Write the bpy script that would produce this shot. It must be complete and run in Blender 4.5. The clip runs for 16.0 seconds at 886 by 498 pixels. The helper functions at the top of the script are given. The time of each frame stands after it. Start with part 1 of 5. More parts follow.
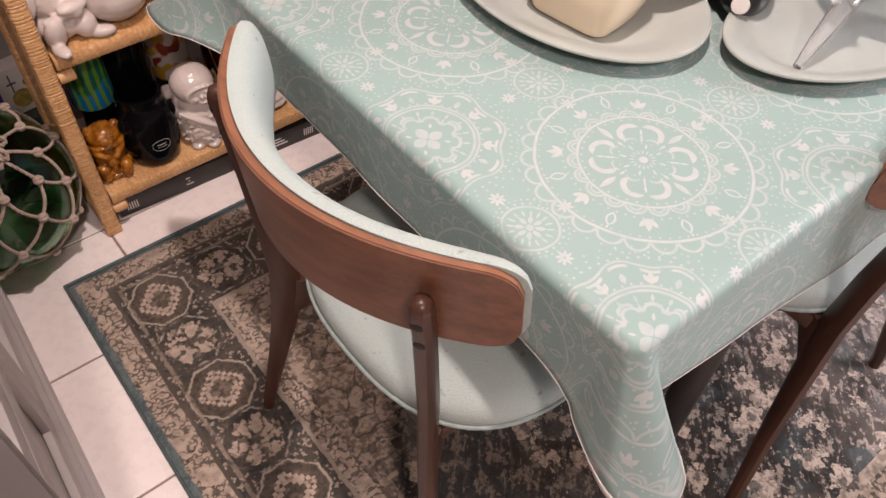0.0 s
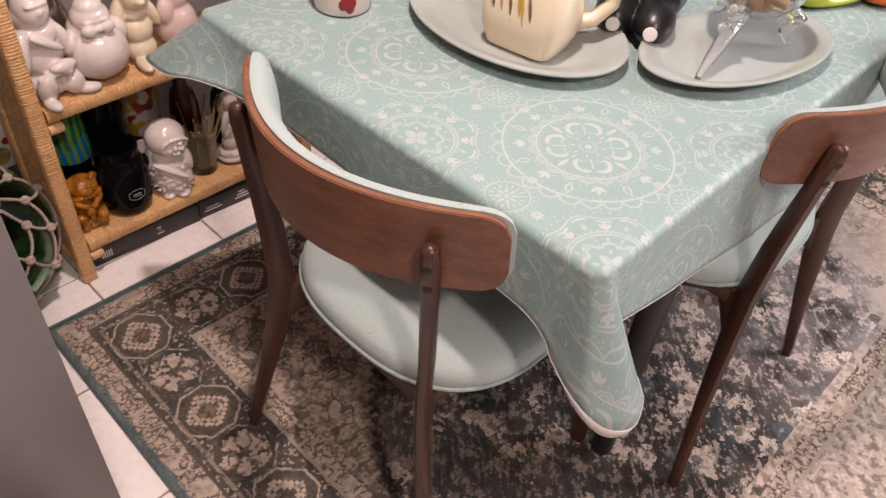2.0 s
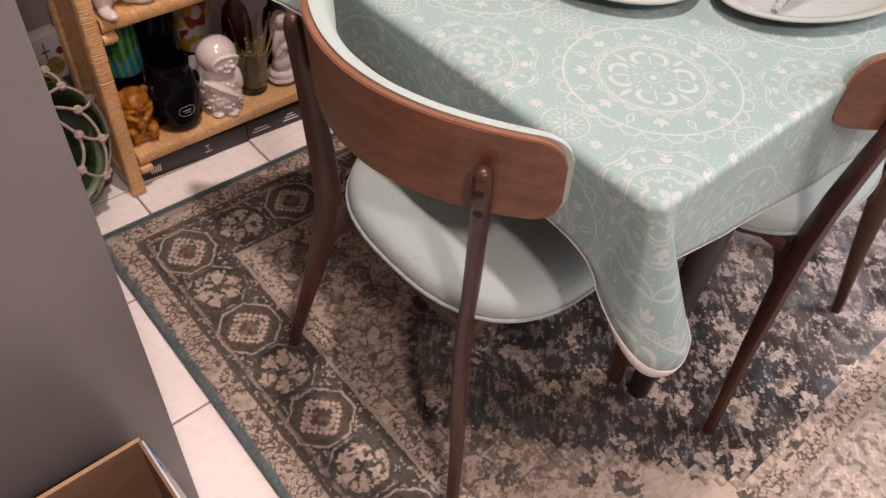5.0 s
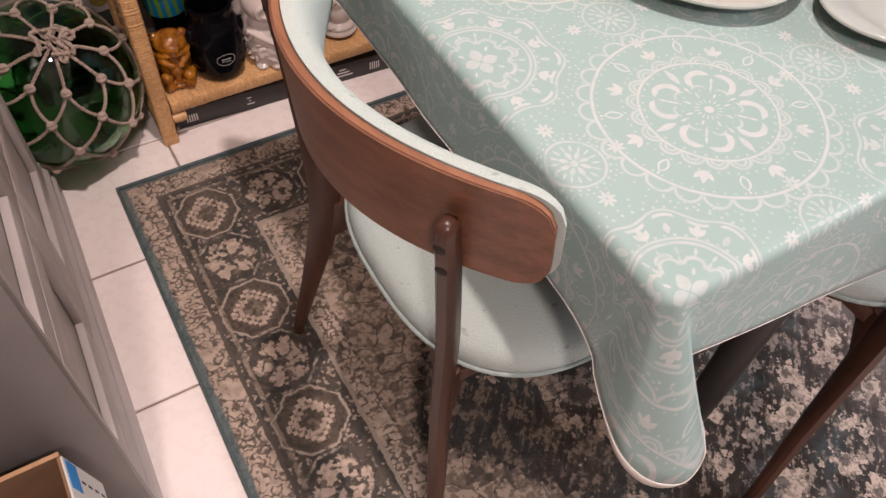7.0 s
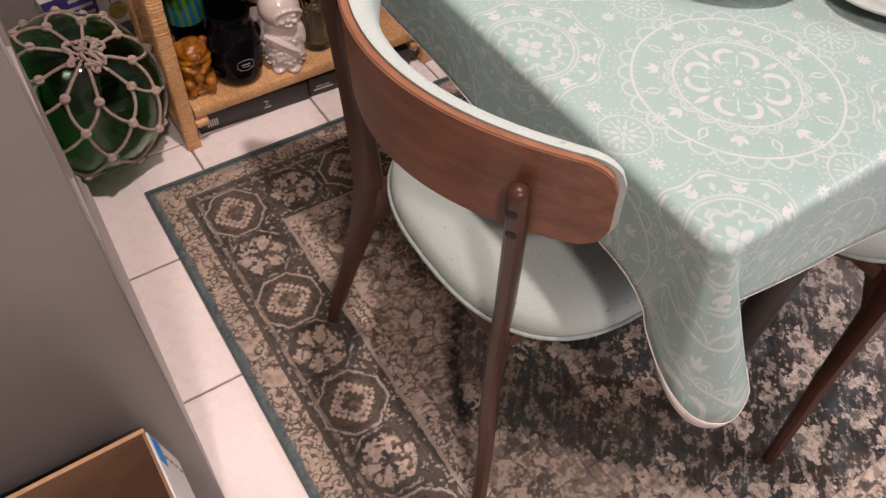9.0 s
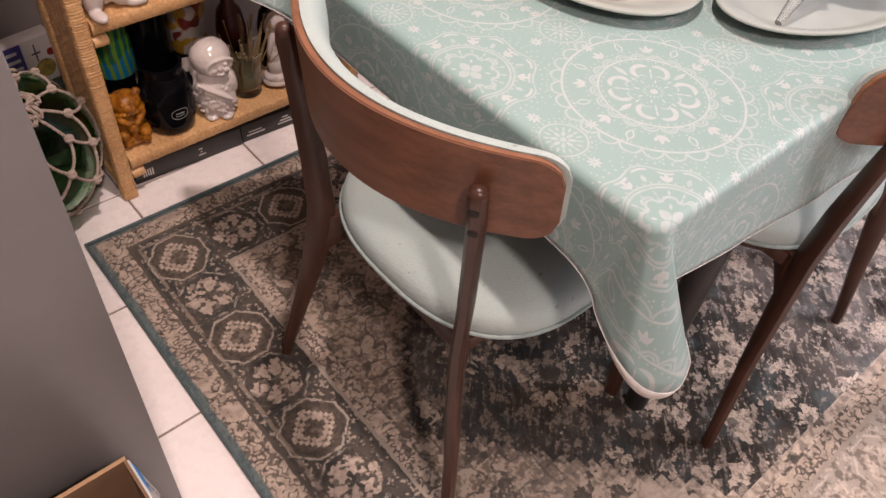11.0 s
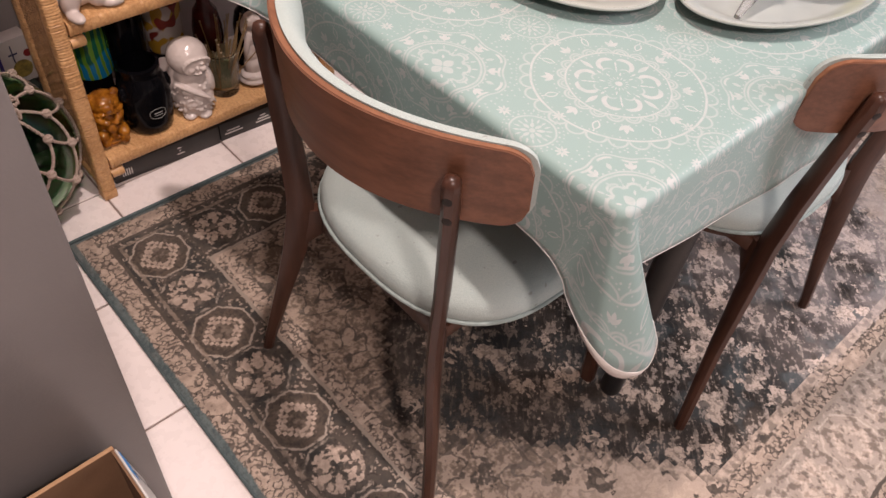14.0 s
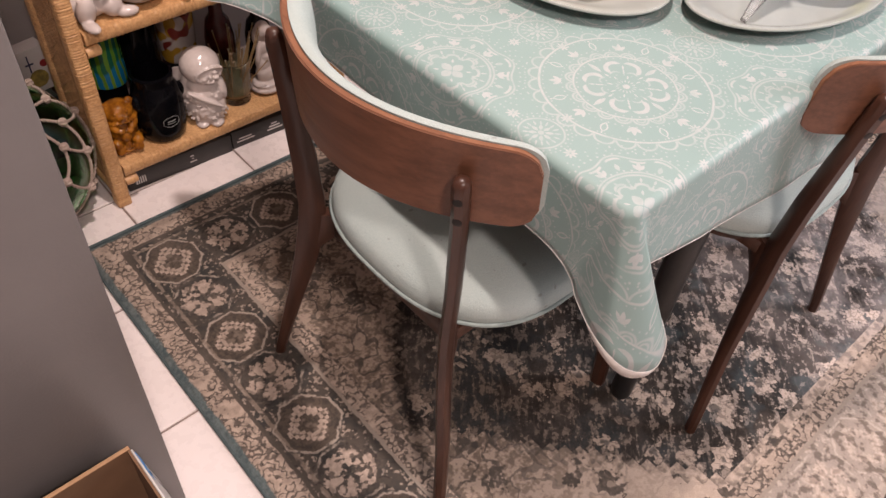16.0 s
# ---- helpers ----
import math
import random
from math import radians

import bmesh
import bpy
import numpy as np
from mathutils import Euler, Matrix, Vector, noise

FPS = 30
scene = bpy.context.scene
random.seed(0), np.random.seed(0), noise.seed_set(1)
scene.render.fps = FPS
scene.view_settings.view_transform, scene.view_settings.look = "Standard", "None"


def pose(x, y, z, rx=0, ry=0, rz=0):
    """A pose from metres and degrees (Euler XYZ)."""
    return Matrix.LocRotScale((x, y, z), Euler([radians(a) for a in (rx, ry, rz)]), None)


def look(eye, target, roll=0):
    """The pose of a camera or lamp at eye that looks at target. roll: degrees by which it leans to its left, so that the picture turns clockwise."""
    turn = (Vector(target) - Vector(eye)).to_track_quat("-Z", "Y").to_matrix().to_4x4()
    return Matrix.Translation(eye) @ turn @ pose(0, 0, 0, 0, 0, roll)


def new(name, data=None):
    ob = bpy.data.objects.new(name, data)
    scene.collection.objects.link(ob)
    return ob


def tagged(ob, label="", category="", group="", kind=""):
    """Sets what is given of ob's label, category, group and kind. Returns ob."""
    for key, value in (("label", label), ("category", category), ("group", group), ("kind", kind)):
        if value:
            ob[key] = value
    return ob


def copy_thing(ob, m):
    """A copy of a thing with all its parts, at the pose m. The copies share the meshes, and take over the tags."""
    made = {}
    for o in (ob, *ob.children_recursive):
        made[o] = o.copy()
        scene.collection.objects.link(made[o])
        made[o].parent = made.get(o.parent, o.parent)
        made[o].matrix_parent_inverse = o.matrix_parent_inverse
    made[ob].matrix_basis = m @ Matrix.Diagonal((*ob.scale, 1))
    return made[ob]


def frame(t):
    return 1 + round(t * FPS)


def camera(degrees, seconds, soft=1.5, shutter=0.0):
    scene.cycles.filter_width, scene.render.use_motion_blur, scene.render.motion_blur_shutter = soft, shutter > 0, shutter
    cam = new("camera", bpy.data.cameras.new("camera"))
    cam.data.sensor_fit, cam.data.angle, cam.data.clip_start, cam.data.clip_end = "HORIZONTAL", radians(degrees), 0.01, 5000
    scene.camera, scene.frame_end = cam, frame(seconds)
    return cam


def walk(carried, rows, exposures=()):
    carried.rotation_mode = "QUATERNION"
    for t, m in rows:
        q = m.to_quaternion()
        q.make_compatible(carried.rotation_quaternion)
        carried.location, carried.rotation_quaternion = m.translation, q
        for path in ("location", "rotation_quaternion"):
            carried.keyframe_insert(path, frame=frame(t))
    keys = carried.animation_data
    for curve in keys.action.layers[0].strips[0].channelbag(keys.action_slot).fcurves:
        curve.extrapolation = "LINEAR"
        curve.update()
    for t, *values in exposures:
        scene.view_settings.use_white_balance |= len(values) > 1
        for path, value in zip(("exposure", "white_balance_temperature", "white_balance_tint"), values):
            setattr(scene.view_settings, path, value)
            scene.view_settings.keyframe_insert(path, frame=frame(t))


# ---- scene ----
cam = camera(60.1, 16.0)
PATH = [
    (0, (-0.034, -1.207, 1.282), (0.822, -0.233, -0.24), 3.1),
    (0.5, (-0.081, -1.232, 1.303), (0.839, -0.238, -0.169), 3.5),
    (1, (-0.159, -1.268, 1.304), (0.869, -0.298, -0.11), 5.2),
    (1.5, (-0.208, -1.295, 1.311), (0.878, -0.325, -0.061), 5.6),
    (2, (-0.233, -1.31, 1.313), (0.873, -0.345, -0.045), 5.4),
    (2.5, (-0.244, -1.311, 1.312), (0.861, -0.349, -0.051), 5.6),
    (3, (-0.25, -1.308, 1.308), (0.834, -0.354, -0.076), 6.0),
    (3.5, (-0.254, -1.303, 1.289), (0.804, -0.361, -0.123), 6.3),
    (4, (-0.257, -1.306, 1.288), (0.778, -0.368, -0.144), 6.4),
    (6.5, (-0.088, -1.269, 1.255), (0.685, -0.278, -0.301), 5.7),
    (7, (-0.015, -1.227, 1.234), (0.677, -0.227, -0.353), 5.3),
    (7.5, (-0.007, -1.221, 1.223), (0.636, -0.218, -0.384), 4.6),
    (8, (-0.038, -1.224, 1.235), (0.609, -0.225, -0.372), 4.0),
    (10.5, (-0.206, -1.274, 1.284), (0.726, -0.323, -0.209), 6.8),
    (11, (-0.215, -1.28, 1.287), (0.747, -0.341, -0.194), 6.9),
    (11.5, (-0.217, -1.294, 1.296), (0.767, -0.368, -0.178), 6.9),
    (12, (-0.224, -1.302, 1.301), (0.772, -0.384, -0.17), 6.9),
    (12.5, (-0.228, -1.304, 1.302), (0.772, -0.391, -0.171), 7.0),
    (13, (-0.23, -1.302, 1.298), (0.768, -0.395, -0.179), 7.3),
    (13.5, (-0.231, -1.301, 1.303), (0.765, -0.398, -0.178), 7.5),
    (14, (-0.232, -1.306, 1.304), (0.766, -0.403, -0.175), 7.5),
    (14.5, (-0.236, -1.313, 1.303), (0.764, -0.405, -0.172), 7.4),
    (15, (-0.243, -1.314, 1.306), (0.761, -0.398, -0.162), 7.2),
    (15.5, (-0.244, -1.314, 1.306), (0.756, -0.387, -0.157), 6.8),
    (16, (-0.244, -1.317, 1.306), (0.748, -0.382, -0.158), 6.4),
]
walk(cam, [(t, look(eye, target, roll)) for t, eye, target, roll in PATH])

# ---- light ----
world = bpy.data.worlds.new("world")
scene.world = world
world.use_nodes = True
world.node_tree.nodes["Background"].inputs[0].default_value = (0.9, 0.85, 0.8, 1)
world.node_tree.nodes["Background"].inputs[1].default_value = 0.05


def lamp(name, place, target, size, watts, colour):
    data = bpy.data.lights.new(name, "AREA")
    data.shape, data.size, data.energy, data.color = "DISK", size, watts, colour
    ob = new(name, data)
    ob.matrix_world = look(place, target)
    return ob


lamp("ceiling_lamp_light", (0.37, -0.70, 2.38), (0.37, -0.70, 0), 0.09, 36, (1.0, 0.830, 0.79))
lamp("kitchen_lamp_light", (-0.43, -2.20, 2.38), (-0.43, -2.20, 0), 0.20, 44, (1.0, 0.825, 0.785))
# cool fill from the east; the source itself is unseen
lamp("east_fill_light", (2.17, -1.95, 1.40), (0.9, -1.25, 0.2), 1.0, 58, (0.97, 0.92, 0.98))

# ---- material tools ----


class V:
    """A value in a node tree, for arithmetic."""

    def __init__(self, tree, sock):
        self.t, self.s = tree, sock

    def _m(self, op, *args):
        n = self.t.nodes.new("ShaderNodeMath")
        n.operation = op
        for i, a in enumerate((self, *args)):
            if isinstance(a, V):
                self.t.links.new(a.s, n.inputs[i])
            else:
                n.inputs[i].default_value = a
        return V(self.t, n.outputs[0])

    def __add__(self, o): return self._m("ADD", o)
    def __sub__(self, o): return self._m("SUBTRACT", o)
    def __mul__(self, o): return self._m("MULTIPLY", o)
    def __truediv__(self, o): return self._m("DIVIDE", o)
    def __neg__(self): return self * -1.0
    def abs(self): return self._m("ABSOLUTE")
    def sin(self): return self._m("SINE")
    def cos(self): return self._m("COSINE")
    def sqrt(self): return self._m("SQRT")
    def frac(self): return self._m("FRACT")
    def floor(self): return self._m("FLOOR")
    def atan2(self, o): return self._m("ARCTAN2", o)
    def min(self, o): return self._m("MINIMUM", o)
    def max(self, o): return self._m("MAXIMUM", o)

    def step(self, a, b):
        """0 below a, 1 above b, or the other way round."""
        n = self.t.nodes.new("ShaderNodeMapRange")
        n.interpolation_type = "SMOOTHSTEP"
        self.t.links.new(self.s, n.inputs[0])
        lo, hi, flip = (a, b, False) if a < b else (b, a, True)
        n.inputs[1].default_value, n.inputs[2].default_value = lo, hi
        n.inputs[3].default_value, n.inputs[4].default_value = (1, 0) if flip else (0, 1)
        return V(self.t, n.outputs[0])

    def line(self, c, w, soft=0.0016):
        """1 where the value is within w of c."""
        return (self - c).abs().step(w + soft, w - soft * 0.2)


class Mat:
    def __init__(self, name, colour=(0.5, 0.5, 0.5), rough=0.5, metal=0.0, spec=0.5):
        self.m = bpy.data.materials.new(name)
        self.m.use_nodes = True
        self.t = self.m.node_tree
        self.b = self.t.nodes["Principled BSDF"]
        self.b.inputs["Base Color"].default_value = (*colour, 1)
        self.b.inputs["Roughness"].default_value = rough
        self.b.inputs["Metallic"].default_value = metal
        self.b.inputs["Specular IOR Level"].default_value = spec

    def coord(self, kind="Object"):
        n = self.t.nodes.new("ShaderNodeTexCoord")
        return n.outputs[kind]

    def xyz(self, kind="Object"):
        n = self.t.nodes.new("ShaderNodeSeparateXYZ")
        self.t.links.new(self.coord(kind), n.inputs[0])
        return [V(self.t, n.outputs[i]) for i in range(3)]

    def vec(self, x, y, z=0.0):
        n = self.t.nodes.new("ShaderNodeCombineXYZ")
        for i, a in enumerate((x, y, z)):
            if isinstance(a, V):
                self.t.links.new(a.s, n.inputs[i])
            else:
                n.inputs[i].default_value = a
        return n.outputs[0]

    def noise(self, scale, detail=3.0, rough=0.5, vec=None, kind="Object", stretch=None):
        n = self.t.nodes.new("ShaderNodeTexNoise")
        n.inputs["Scale"].default_value, n.inputs["Detail"].default_value, n.inputs["Roughness"].default_value = scale, detail, rough
        src = vec if vec is not None else self.coord(kind)
        if stretch:
            mp = self.t.nodes.new("ShaderNodeMapping")
            mp.inputs["Scale"].default_value = stretch
            self.t.links.new(src, mp.inputs[0])
            src = mp.outputs[0]
        self.t.links.new(src, n.inputs["Vector"])
        return V(self.t, n.outputs["Fac"])

    def cells(self, scale, vec=None, feature="F1", kind="Object", out="Distance"):
        n = self.t.nodes.new("ShaderNodeTexVoronoi")
        n.feature = feature
        n.inputs["Scale"].default_value = scale
        self.t.links.new(vec if vec is not None else self.coord(kind), n.inputs["Vector"])
        return V(self.t, n.outputs[out])

    def rand(self):
        n = self.t.nodes.new("ShaderNodeObjectInfo")
        return V(self.t, n.outputs["Random"])

    def mix(self, fac, a, b):
        """a, b: colours or colour sockets."""
        n = self.t.nodes.new("ShaderNodeMix")
        n.data_type = "RGBA"
        if isinstance(fac, V):
            self.t.links.new(fac.s, n.inputs[0])
        else:
            n.inputs[0].default_value = fac
        for i, c in ((6, a), (7, b)):
            if isinstance(c, tuple):
                n.inputs[i].default_value = (*c, 1)
            else:
                self.t.links.new(c, n.inputs[i])
        return n.outputs[2]

    def colour(self, sock):
        self.t.links.new(sock, self.b.inputs["Base Color"])
        return self

    def rough(self, v):
        self.t.links.new(v.s, self.b.inputs["Roughness"])
        return self

    def bump(self, v, height=0.001, strength=1.0):
        n = self.t.nodes.new("ShaderNodeBump")
        n.inputs["Distance"].default_value, n.inputs["Strength"].default_value = height, strength
        self.t.links.new(v.s, n.inputs["Height"])
        self.t.links.new(n.outputs[0], self.b.inputs["Normal"])
        return self


def speckled(name, a, b, scale=20, rough=0.5, bump=0.0005, fine=300, metal=0.0, spec=0.5, stretch=None):
    """A surface that varies between two colours, with fine relief."""
    q = Mat(name, a, rough, metal, spec)
    n1 = q.noise(scale, 4, 0.6, stretch=stretch)
    n2 = q.noise(fine, 2, 0.5, stretch=stretch)
    q.colour(q.mix(n1.step(0.3, 0.7), a, b))
    q.rough(n1 * 0.14 + (rough - 0.07))
    if bump:
        q.bump(n2, bump, 0.6)
    return q.m


def wood(name, a, b, along=0, rough=0.42):
    q = Mat(name, a, rough, 0, 0.32)
    st = [24.0, 24.0, 24.0]
    st[along] = 1.6
    n1 = q.noise(2.4, 5, 0.6, stretch=tuple(st))
    n2 = q.noise(9.0, 4, 0.6, stretch=tuple(st))
    big = q.noise(5.0, 2, 0.5)
    q.colour(q.mix((n1 * 0.6 + n2 * 0.25 + big * 0.25).step(0.35, 0.75), a, b))
    q.rough(n2 * 0.2 + (rough - 0.1))
    q.bump(n2, 0.0004, 0.4)
    return q.m


# ---- materials ----
M_TILE = Mat("floor_tile_glaze", (0.72, 0.66, 0.63), 0.25)
_n, _f = M_TILE.noise(3.0, 4, 0.6), M_TILE.noise(40.0, 3, 0.5)
M_TILE.colour(M_TILE.mix((_n * 0.7 + M_TILE.rand() * 0.4).step(0.3, 0.9), (0.83, 0.745, 0.71), (0.75, 0.67, 0.64)))
M_TILE.rough(_f * 0.16 + 0.2)
M_TILE.bump(_f, 0.0005, 0.3)
M_TILE = M_TILE.m
M_GROUT = speckled("grout", (0.30, 0.23, 0.20), (0.22, 0.165, 0.145), 30, 0.9)
M_WALL = speckled("wall_paint", (0.33, 0.29, 0.275), (0.30, 0.265, 0.25), 4, 0.75, 0.0006, 220)
M_CEIL = speckled("ceiling_paint", (0.62, 0.59, 0.565), (0.58, 0.555, 0.53), 4, 0.9, 0.001, 160)
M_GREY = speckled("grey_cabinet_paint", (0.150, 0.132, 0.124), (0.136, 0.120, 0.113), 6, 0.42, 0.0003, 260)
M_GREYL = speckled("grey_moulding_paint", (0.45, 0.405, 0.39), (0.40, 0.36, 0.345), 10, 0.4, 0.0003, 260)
M_WALNUT = wood("walnut_veneer", (0.084, 0.034, 0.018), (0.170, 0.073, 0.041), 1)
M_LEG = wood("dark_stained_wood", (0.036, 0.0150, 0.0095), (0.070, 0.029, 0.018), 2, 0.34)
M_PLY = wood("plywood_edge", (0.25, 0.112, 0.060), (0.14, 0.058, 0.031), 1)
M_BLACK = speckled("black_metal", (0.012, 0.012, 0.013), (0.02, 0.019, 0.019), 20, 0.4)
M_HOLE = Mat("dark_hole", (0.012, 0.008, 0.006), 0.8).m


def fabric_material():
    q = Mat("mint_upholstery", (0.5, 0.56, 0.52), 0.9, 0, 0.2)
    x, y, z = q.xyz()
    rib = (x * 3600.0 + y * 2300.0 + z * 3900.0).sin()
    w = rib * ((x - y) * 900.0 + z * 500.0).sin().step(-0.9, 0.3) * 0.6
    n, f = q.noise(14.0, 4, 0.6), q.noise(700.0, 2, 0.6)
    base = q.mix((w * 0.10 + f * 0.95).step(0.15, 0.95), (0.290, 0.342, 0.322), (0.415, 0.462, 0.438))
    spot = q.noise(60.0, 1, 0.4).step(0.72, 0.78).max(q.noise(150.0, 1, 0.4).step(0.755, 0.79))
    q.colour(q.mix(spot * 0.5, q.mix(n.step(0.35, 0.7) * 0.35, base, (0.37, 0.40, 0.37)), (0.18, 0.17, 0.15)))
    q.bump(w * 0.06 + f + q.noise(330.0, 1, 0.5) * 0.6, 0.0011, 0.9)
    return q.m


M_FABRIC = fabric_material()
M_PIPING = speckled("mint_piping", (0.27, 0.315, 0.297), (0.22, 0.262, 0.247), 90, 0.9, 0.0005, 700)


def cloth_material():
    """Printed mandalas on mint cotton with a wipeable sheen; the print follows the cloth."""
    q = Mat("mandala_tablecloth", (0.5, 0.6, 0.56), 0.5, 0, 0.24)
    n = q.t.nodes.new("ShaderNodeUVMap")
    n.uv_map = "UVMap"
    sp = q.t.nodes.new("ShaderNodeSeparateXYZ")
    q.t.links.new(n.outputs[0], sp.inputs[0])
    # a hand-drawn waver in the print
    wav = q.noise(34.0, 2, 0.5, vec=n.outputs[0])
    wav2 = q.noise(41.0, 2, 0.5, vec=n.outputs[0])
    u, v = V(q.t, sp.outputs[0]) + (wav - 0.5) * 0.0034, V(q.t, sp.outputs[1]) + (wav2 - 0.5) * 0.0034
    P = 0.308

    def polar(cu, cv):
        a = ((u - cu) / P + 0.5).frac() * P - P / 2
        b = ((v - cv) / P + 0.5).frac() * P - P / 2
        return (a * a + b * b).sqrt(), b.atan2(a)

    def petal(r, th, count, r0, length, width, turn=0.0):
        """Filled leaf shapes round the centre."""
        k = 2 * math.pi / count
        a = (((th + turn) / k + 0.5).frac() - 0.5) * k
        s, d = (r * a.cos() - r0) / length, (r * a.sin()).abs() / width
        return ((s * s) + d - 1.0).step(0.12, -0.12)

    def hollow(r, th, count, r0, length, width, turn=0.0):
        k = 2 * math.pi / count
        a = (((th + turn) / k + 0.5).frac() - 0.5) * k
        s, d = (r * a.cos() - r0) / length, (r * a.sin()).abs() / width
        return ((s * s) + d - 1.0).line(0.0, 0.22, 0.12)

    def scallop(r, th, count, r0, size, thick, turn=0.0):
        """A ring of small half circles."""
        k = 2 * math.pi / count
        a = (((th + turn) / k + 0.5).frac() - 0.5) * k
        x, y = r * a.cos() - r0, r * a.sin()
        return (x * x + y * y).sqrt().line(size, thick) * (r - r0).step(-0.001, 0.001)

    def tulip(r, th, count, r0, length, width, turn=0.0):
        """Three leaves that open outward from one foot."""
        k = 2 * math.pi / count
        a = (((th + turn) / k + 0.5).frac() - 0.5) * k
        x, y = r * a.cos() - r0, (r * a.sin()).abs()
        xr, yr = x * 0.80 + y * 0.60, y * 0.80 - x * 0.60
        h = length / 2
        one, two = (x - h) / h, (xr - h * 0.85) / (h * 0.85)
        return (one * one + y / width - 1.0).step(0.15, -0.15).max((two * two + yr.abs() / (width * 0.9) - 1.0).step(0.15, -0.15))

    def dots(r, th, count, r0, size, turn=0.0):
        k = 2 * math.pi / count
        a = (((th + turn) / k + 0.5).frac() - 0.5) * k
        x, y = r * a.cos() - r0, r * a.sin()
        return (x * x + y * y).sqrt().step(size + 0.0009, size - 0.0004)

    def total(parts):
        out = parts[0]
        for p in parts[1:]:
            out = out.max(p)
        return out

    def stroke(r, th, count, r0, size, thick, lo, hi, turn):
        """A bent brush stroke, thick in its middle."""
        k = 2 * math.pi / count
        a = (((th + turn) / k + 0.5).frac() - 0.5) * k
        x, y = r * a.cos() - r0, r * a.sin()
        d = (x * x + y * y).sqrt()
        g = y.atan2(x)
        swell = g.step(lo, lo + 0.8) * g.step(hi, hi - 0.8)
        return ((d - size).abs() - swell * thick).step(0.0009, -0.0007) * swell.step(0.02, 0.25)

    r, th = polar(0.500, -0.900)
    strong = total([
        dots(r, th, 1, 0.0, 0.0046),
        petal(r, th, 8, 0.0205, 0.0042, 0.0013, 0.2), petal(r, th, 8, 0.0310, 0.0042, 0.0014),
        stroke(r, th, 4, 0.0400, 0.0132, 0.0031, -0.9, 2.6, 0.560), stroke(r, th, 4, 0.0400, 0.0132, 0.0031, -2.6, 0.9, 1.010),
        petal(r, th, 4, 0.0425, 0.0050, 0.0014, 0.785), petal(r, th, 4, 0.0350, 0.0040, 0.0012, 0.785),
        petal(r, th, 4, 0.0515, 0.0115, 0.0034), r.line(0.0668, 0.0006),
        tulip(r, th, 8, 0.0815, 0.0170, 0.0031), petal(r, th, 8, 0.1050, 0.0022, 0.0012, 0.39),
        hollow(r, th, 8, 0.0935, 0.0086, 0.0040, 0.393), r.line(0.1105, 0.0009),
    ])
    faint = total([
        dots(r, th, 40, 0.0625, 0.0011), scallop(r, th, 20, 0.0672, 0.0098, 0.0008), scallop(r, th, 20, 0.0672, 0.0056, 0.0006),
        dots(r, th, 60, 0.0820, 0.0010), dots(r, th, 72, 0.1060, 0.0009), scallop(r, th, 28, 0.1125, 0.0118, 0.0008),
        petal(r, th, 16, 0.0115, 0.0032, 0.0010), dots(r, th, 16, 0.0255, 0.0008), dots(r, th, 60, 0.1290, 0.0010),
        stroke(r, th, 8, 0.0260, 0.0075, 0.0012, -1.4, 1.4, 0.39),
    ])
    r, th = polar(0.344, -0.744)
    wave = (th * 8.0).cos()
    heart = total([petal(r, th, 4, 0.0100, 0.0088, 0.0064), dots(r, th, 4, 0.0138, 0.0040)])
    strong = total([
        strong, heart * 0.75, petal(r, th, 4, 0.0205, 0.004, 0.0016, 0.785), ((r + wave * 0.0042) - 0.0745).abs().step(0.0024, 0.0010) * (th * 16.0).cos().step(-0.8, -0.1),
        tulip(r, th, 8, 0.0570, 0.0140, 0.0030),
    ])
    faint = total([
        faint, scallop(r, th, 8, 0.0265, 0.0085, 0.0009), petal(r, th, 8, 0.030, 0.004, 0.0018, 0.39), petal(r, th, 16, 0.041, 0.0045, 0.0016), dots(r, th, 32, 0.0345, 0.0009), r.line(0.0490, 0.0008), r.line(0.0535, 0.0006),
        stroke(r, th, 4, 0.0300, 0.0095, 0.0016, -1.4, 1.4, 0.0), stroke(r, th, 4, 0.0260, 0.0080, 0.0014, -1.4, 1.4, 0.785),
        (r + wave * 0.0042).line(0.0795, 0.0006), dots(r, th, 40, 0.0565, 0.0011), petal(r, th, 8, 0.064, 0.006, 0.0030, 0.39), dots(r, th, 56, 0.0865, 0.0012), dots(r, th, 48, 0.0930, 0.0010), dots(r, th, 40, 0.1000, 0.0009),
    ])
    for cu, cv in ((0.344, -0.898), (0.502, -0.744)):
        r, th = polar(cu, cv)
        faint = total([
            faint, dots(r, th, 1, 0.0, 0.0035), petal(r, th, 8, 0.010, 0.0055, 0.0025), petal(r, th, 16, 0.0190, 0.0045, 0.0014),
            r.line(0.0275, 0.0006), dots(r, th, 24, 0.0315, 0.0012), dots(r, th, 36, 0.0365, 0.0008),
        ])
        for du, dv in ((0.046, 0.0), (-0.046, 0.0), (0.0, 0.046), (0.0, -0.046)):
            r, th = polar(cu + du, cv + dv)
            strong = strong.max(petal(r, th, 8, 0.0050, 0.0042, 0.0016))
    weave = q.noise(900.0, 2, 0.5, vec=n.outputs[0])
    wear = q.noise(55.0, 4, 0.7, vec=n.outputs[0])
    big = q.noise(3.0, 3, 0.5, vec=n.outputs[0])
    mint = q.mix(big.step(0.3, 0.7), (0.224, 0.310, 0.290), (0.242, 0.326, 0.306))
    mint = q.mix(weave.step(0.2, 0.8) * 0.25, mint, (0.165, 0.258, 0.240))
    white = strong * (wear.step(0.12, 0.66) * 0.24 + 0.12)
    pale = faint * (wear.step(0.15, 0.66) * 0.20 + 0.07)
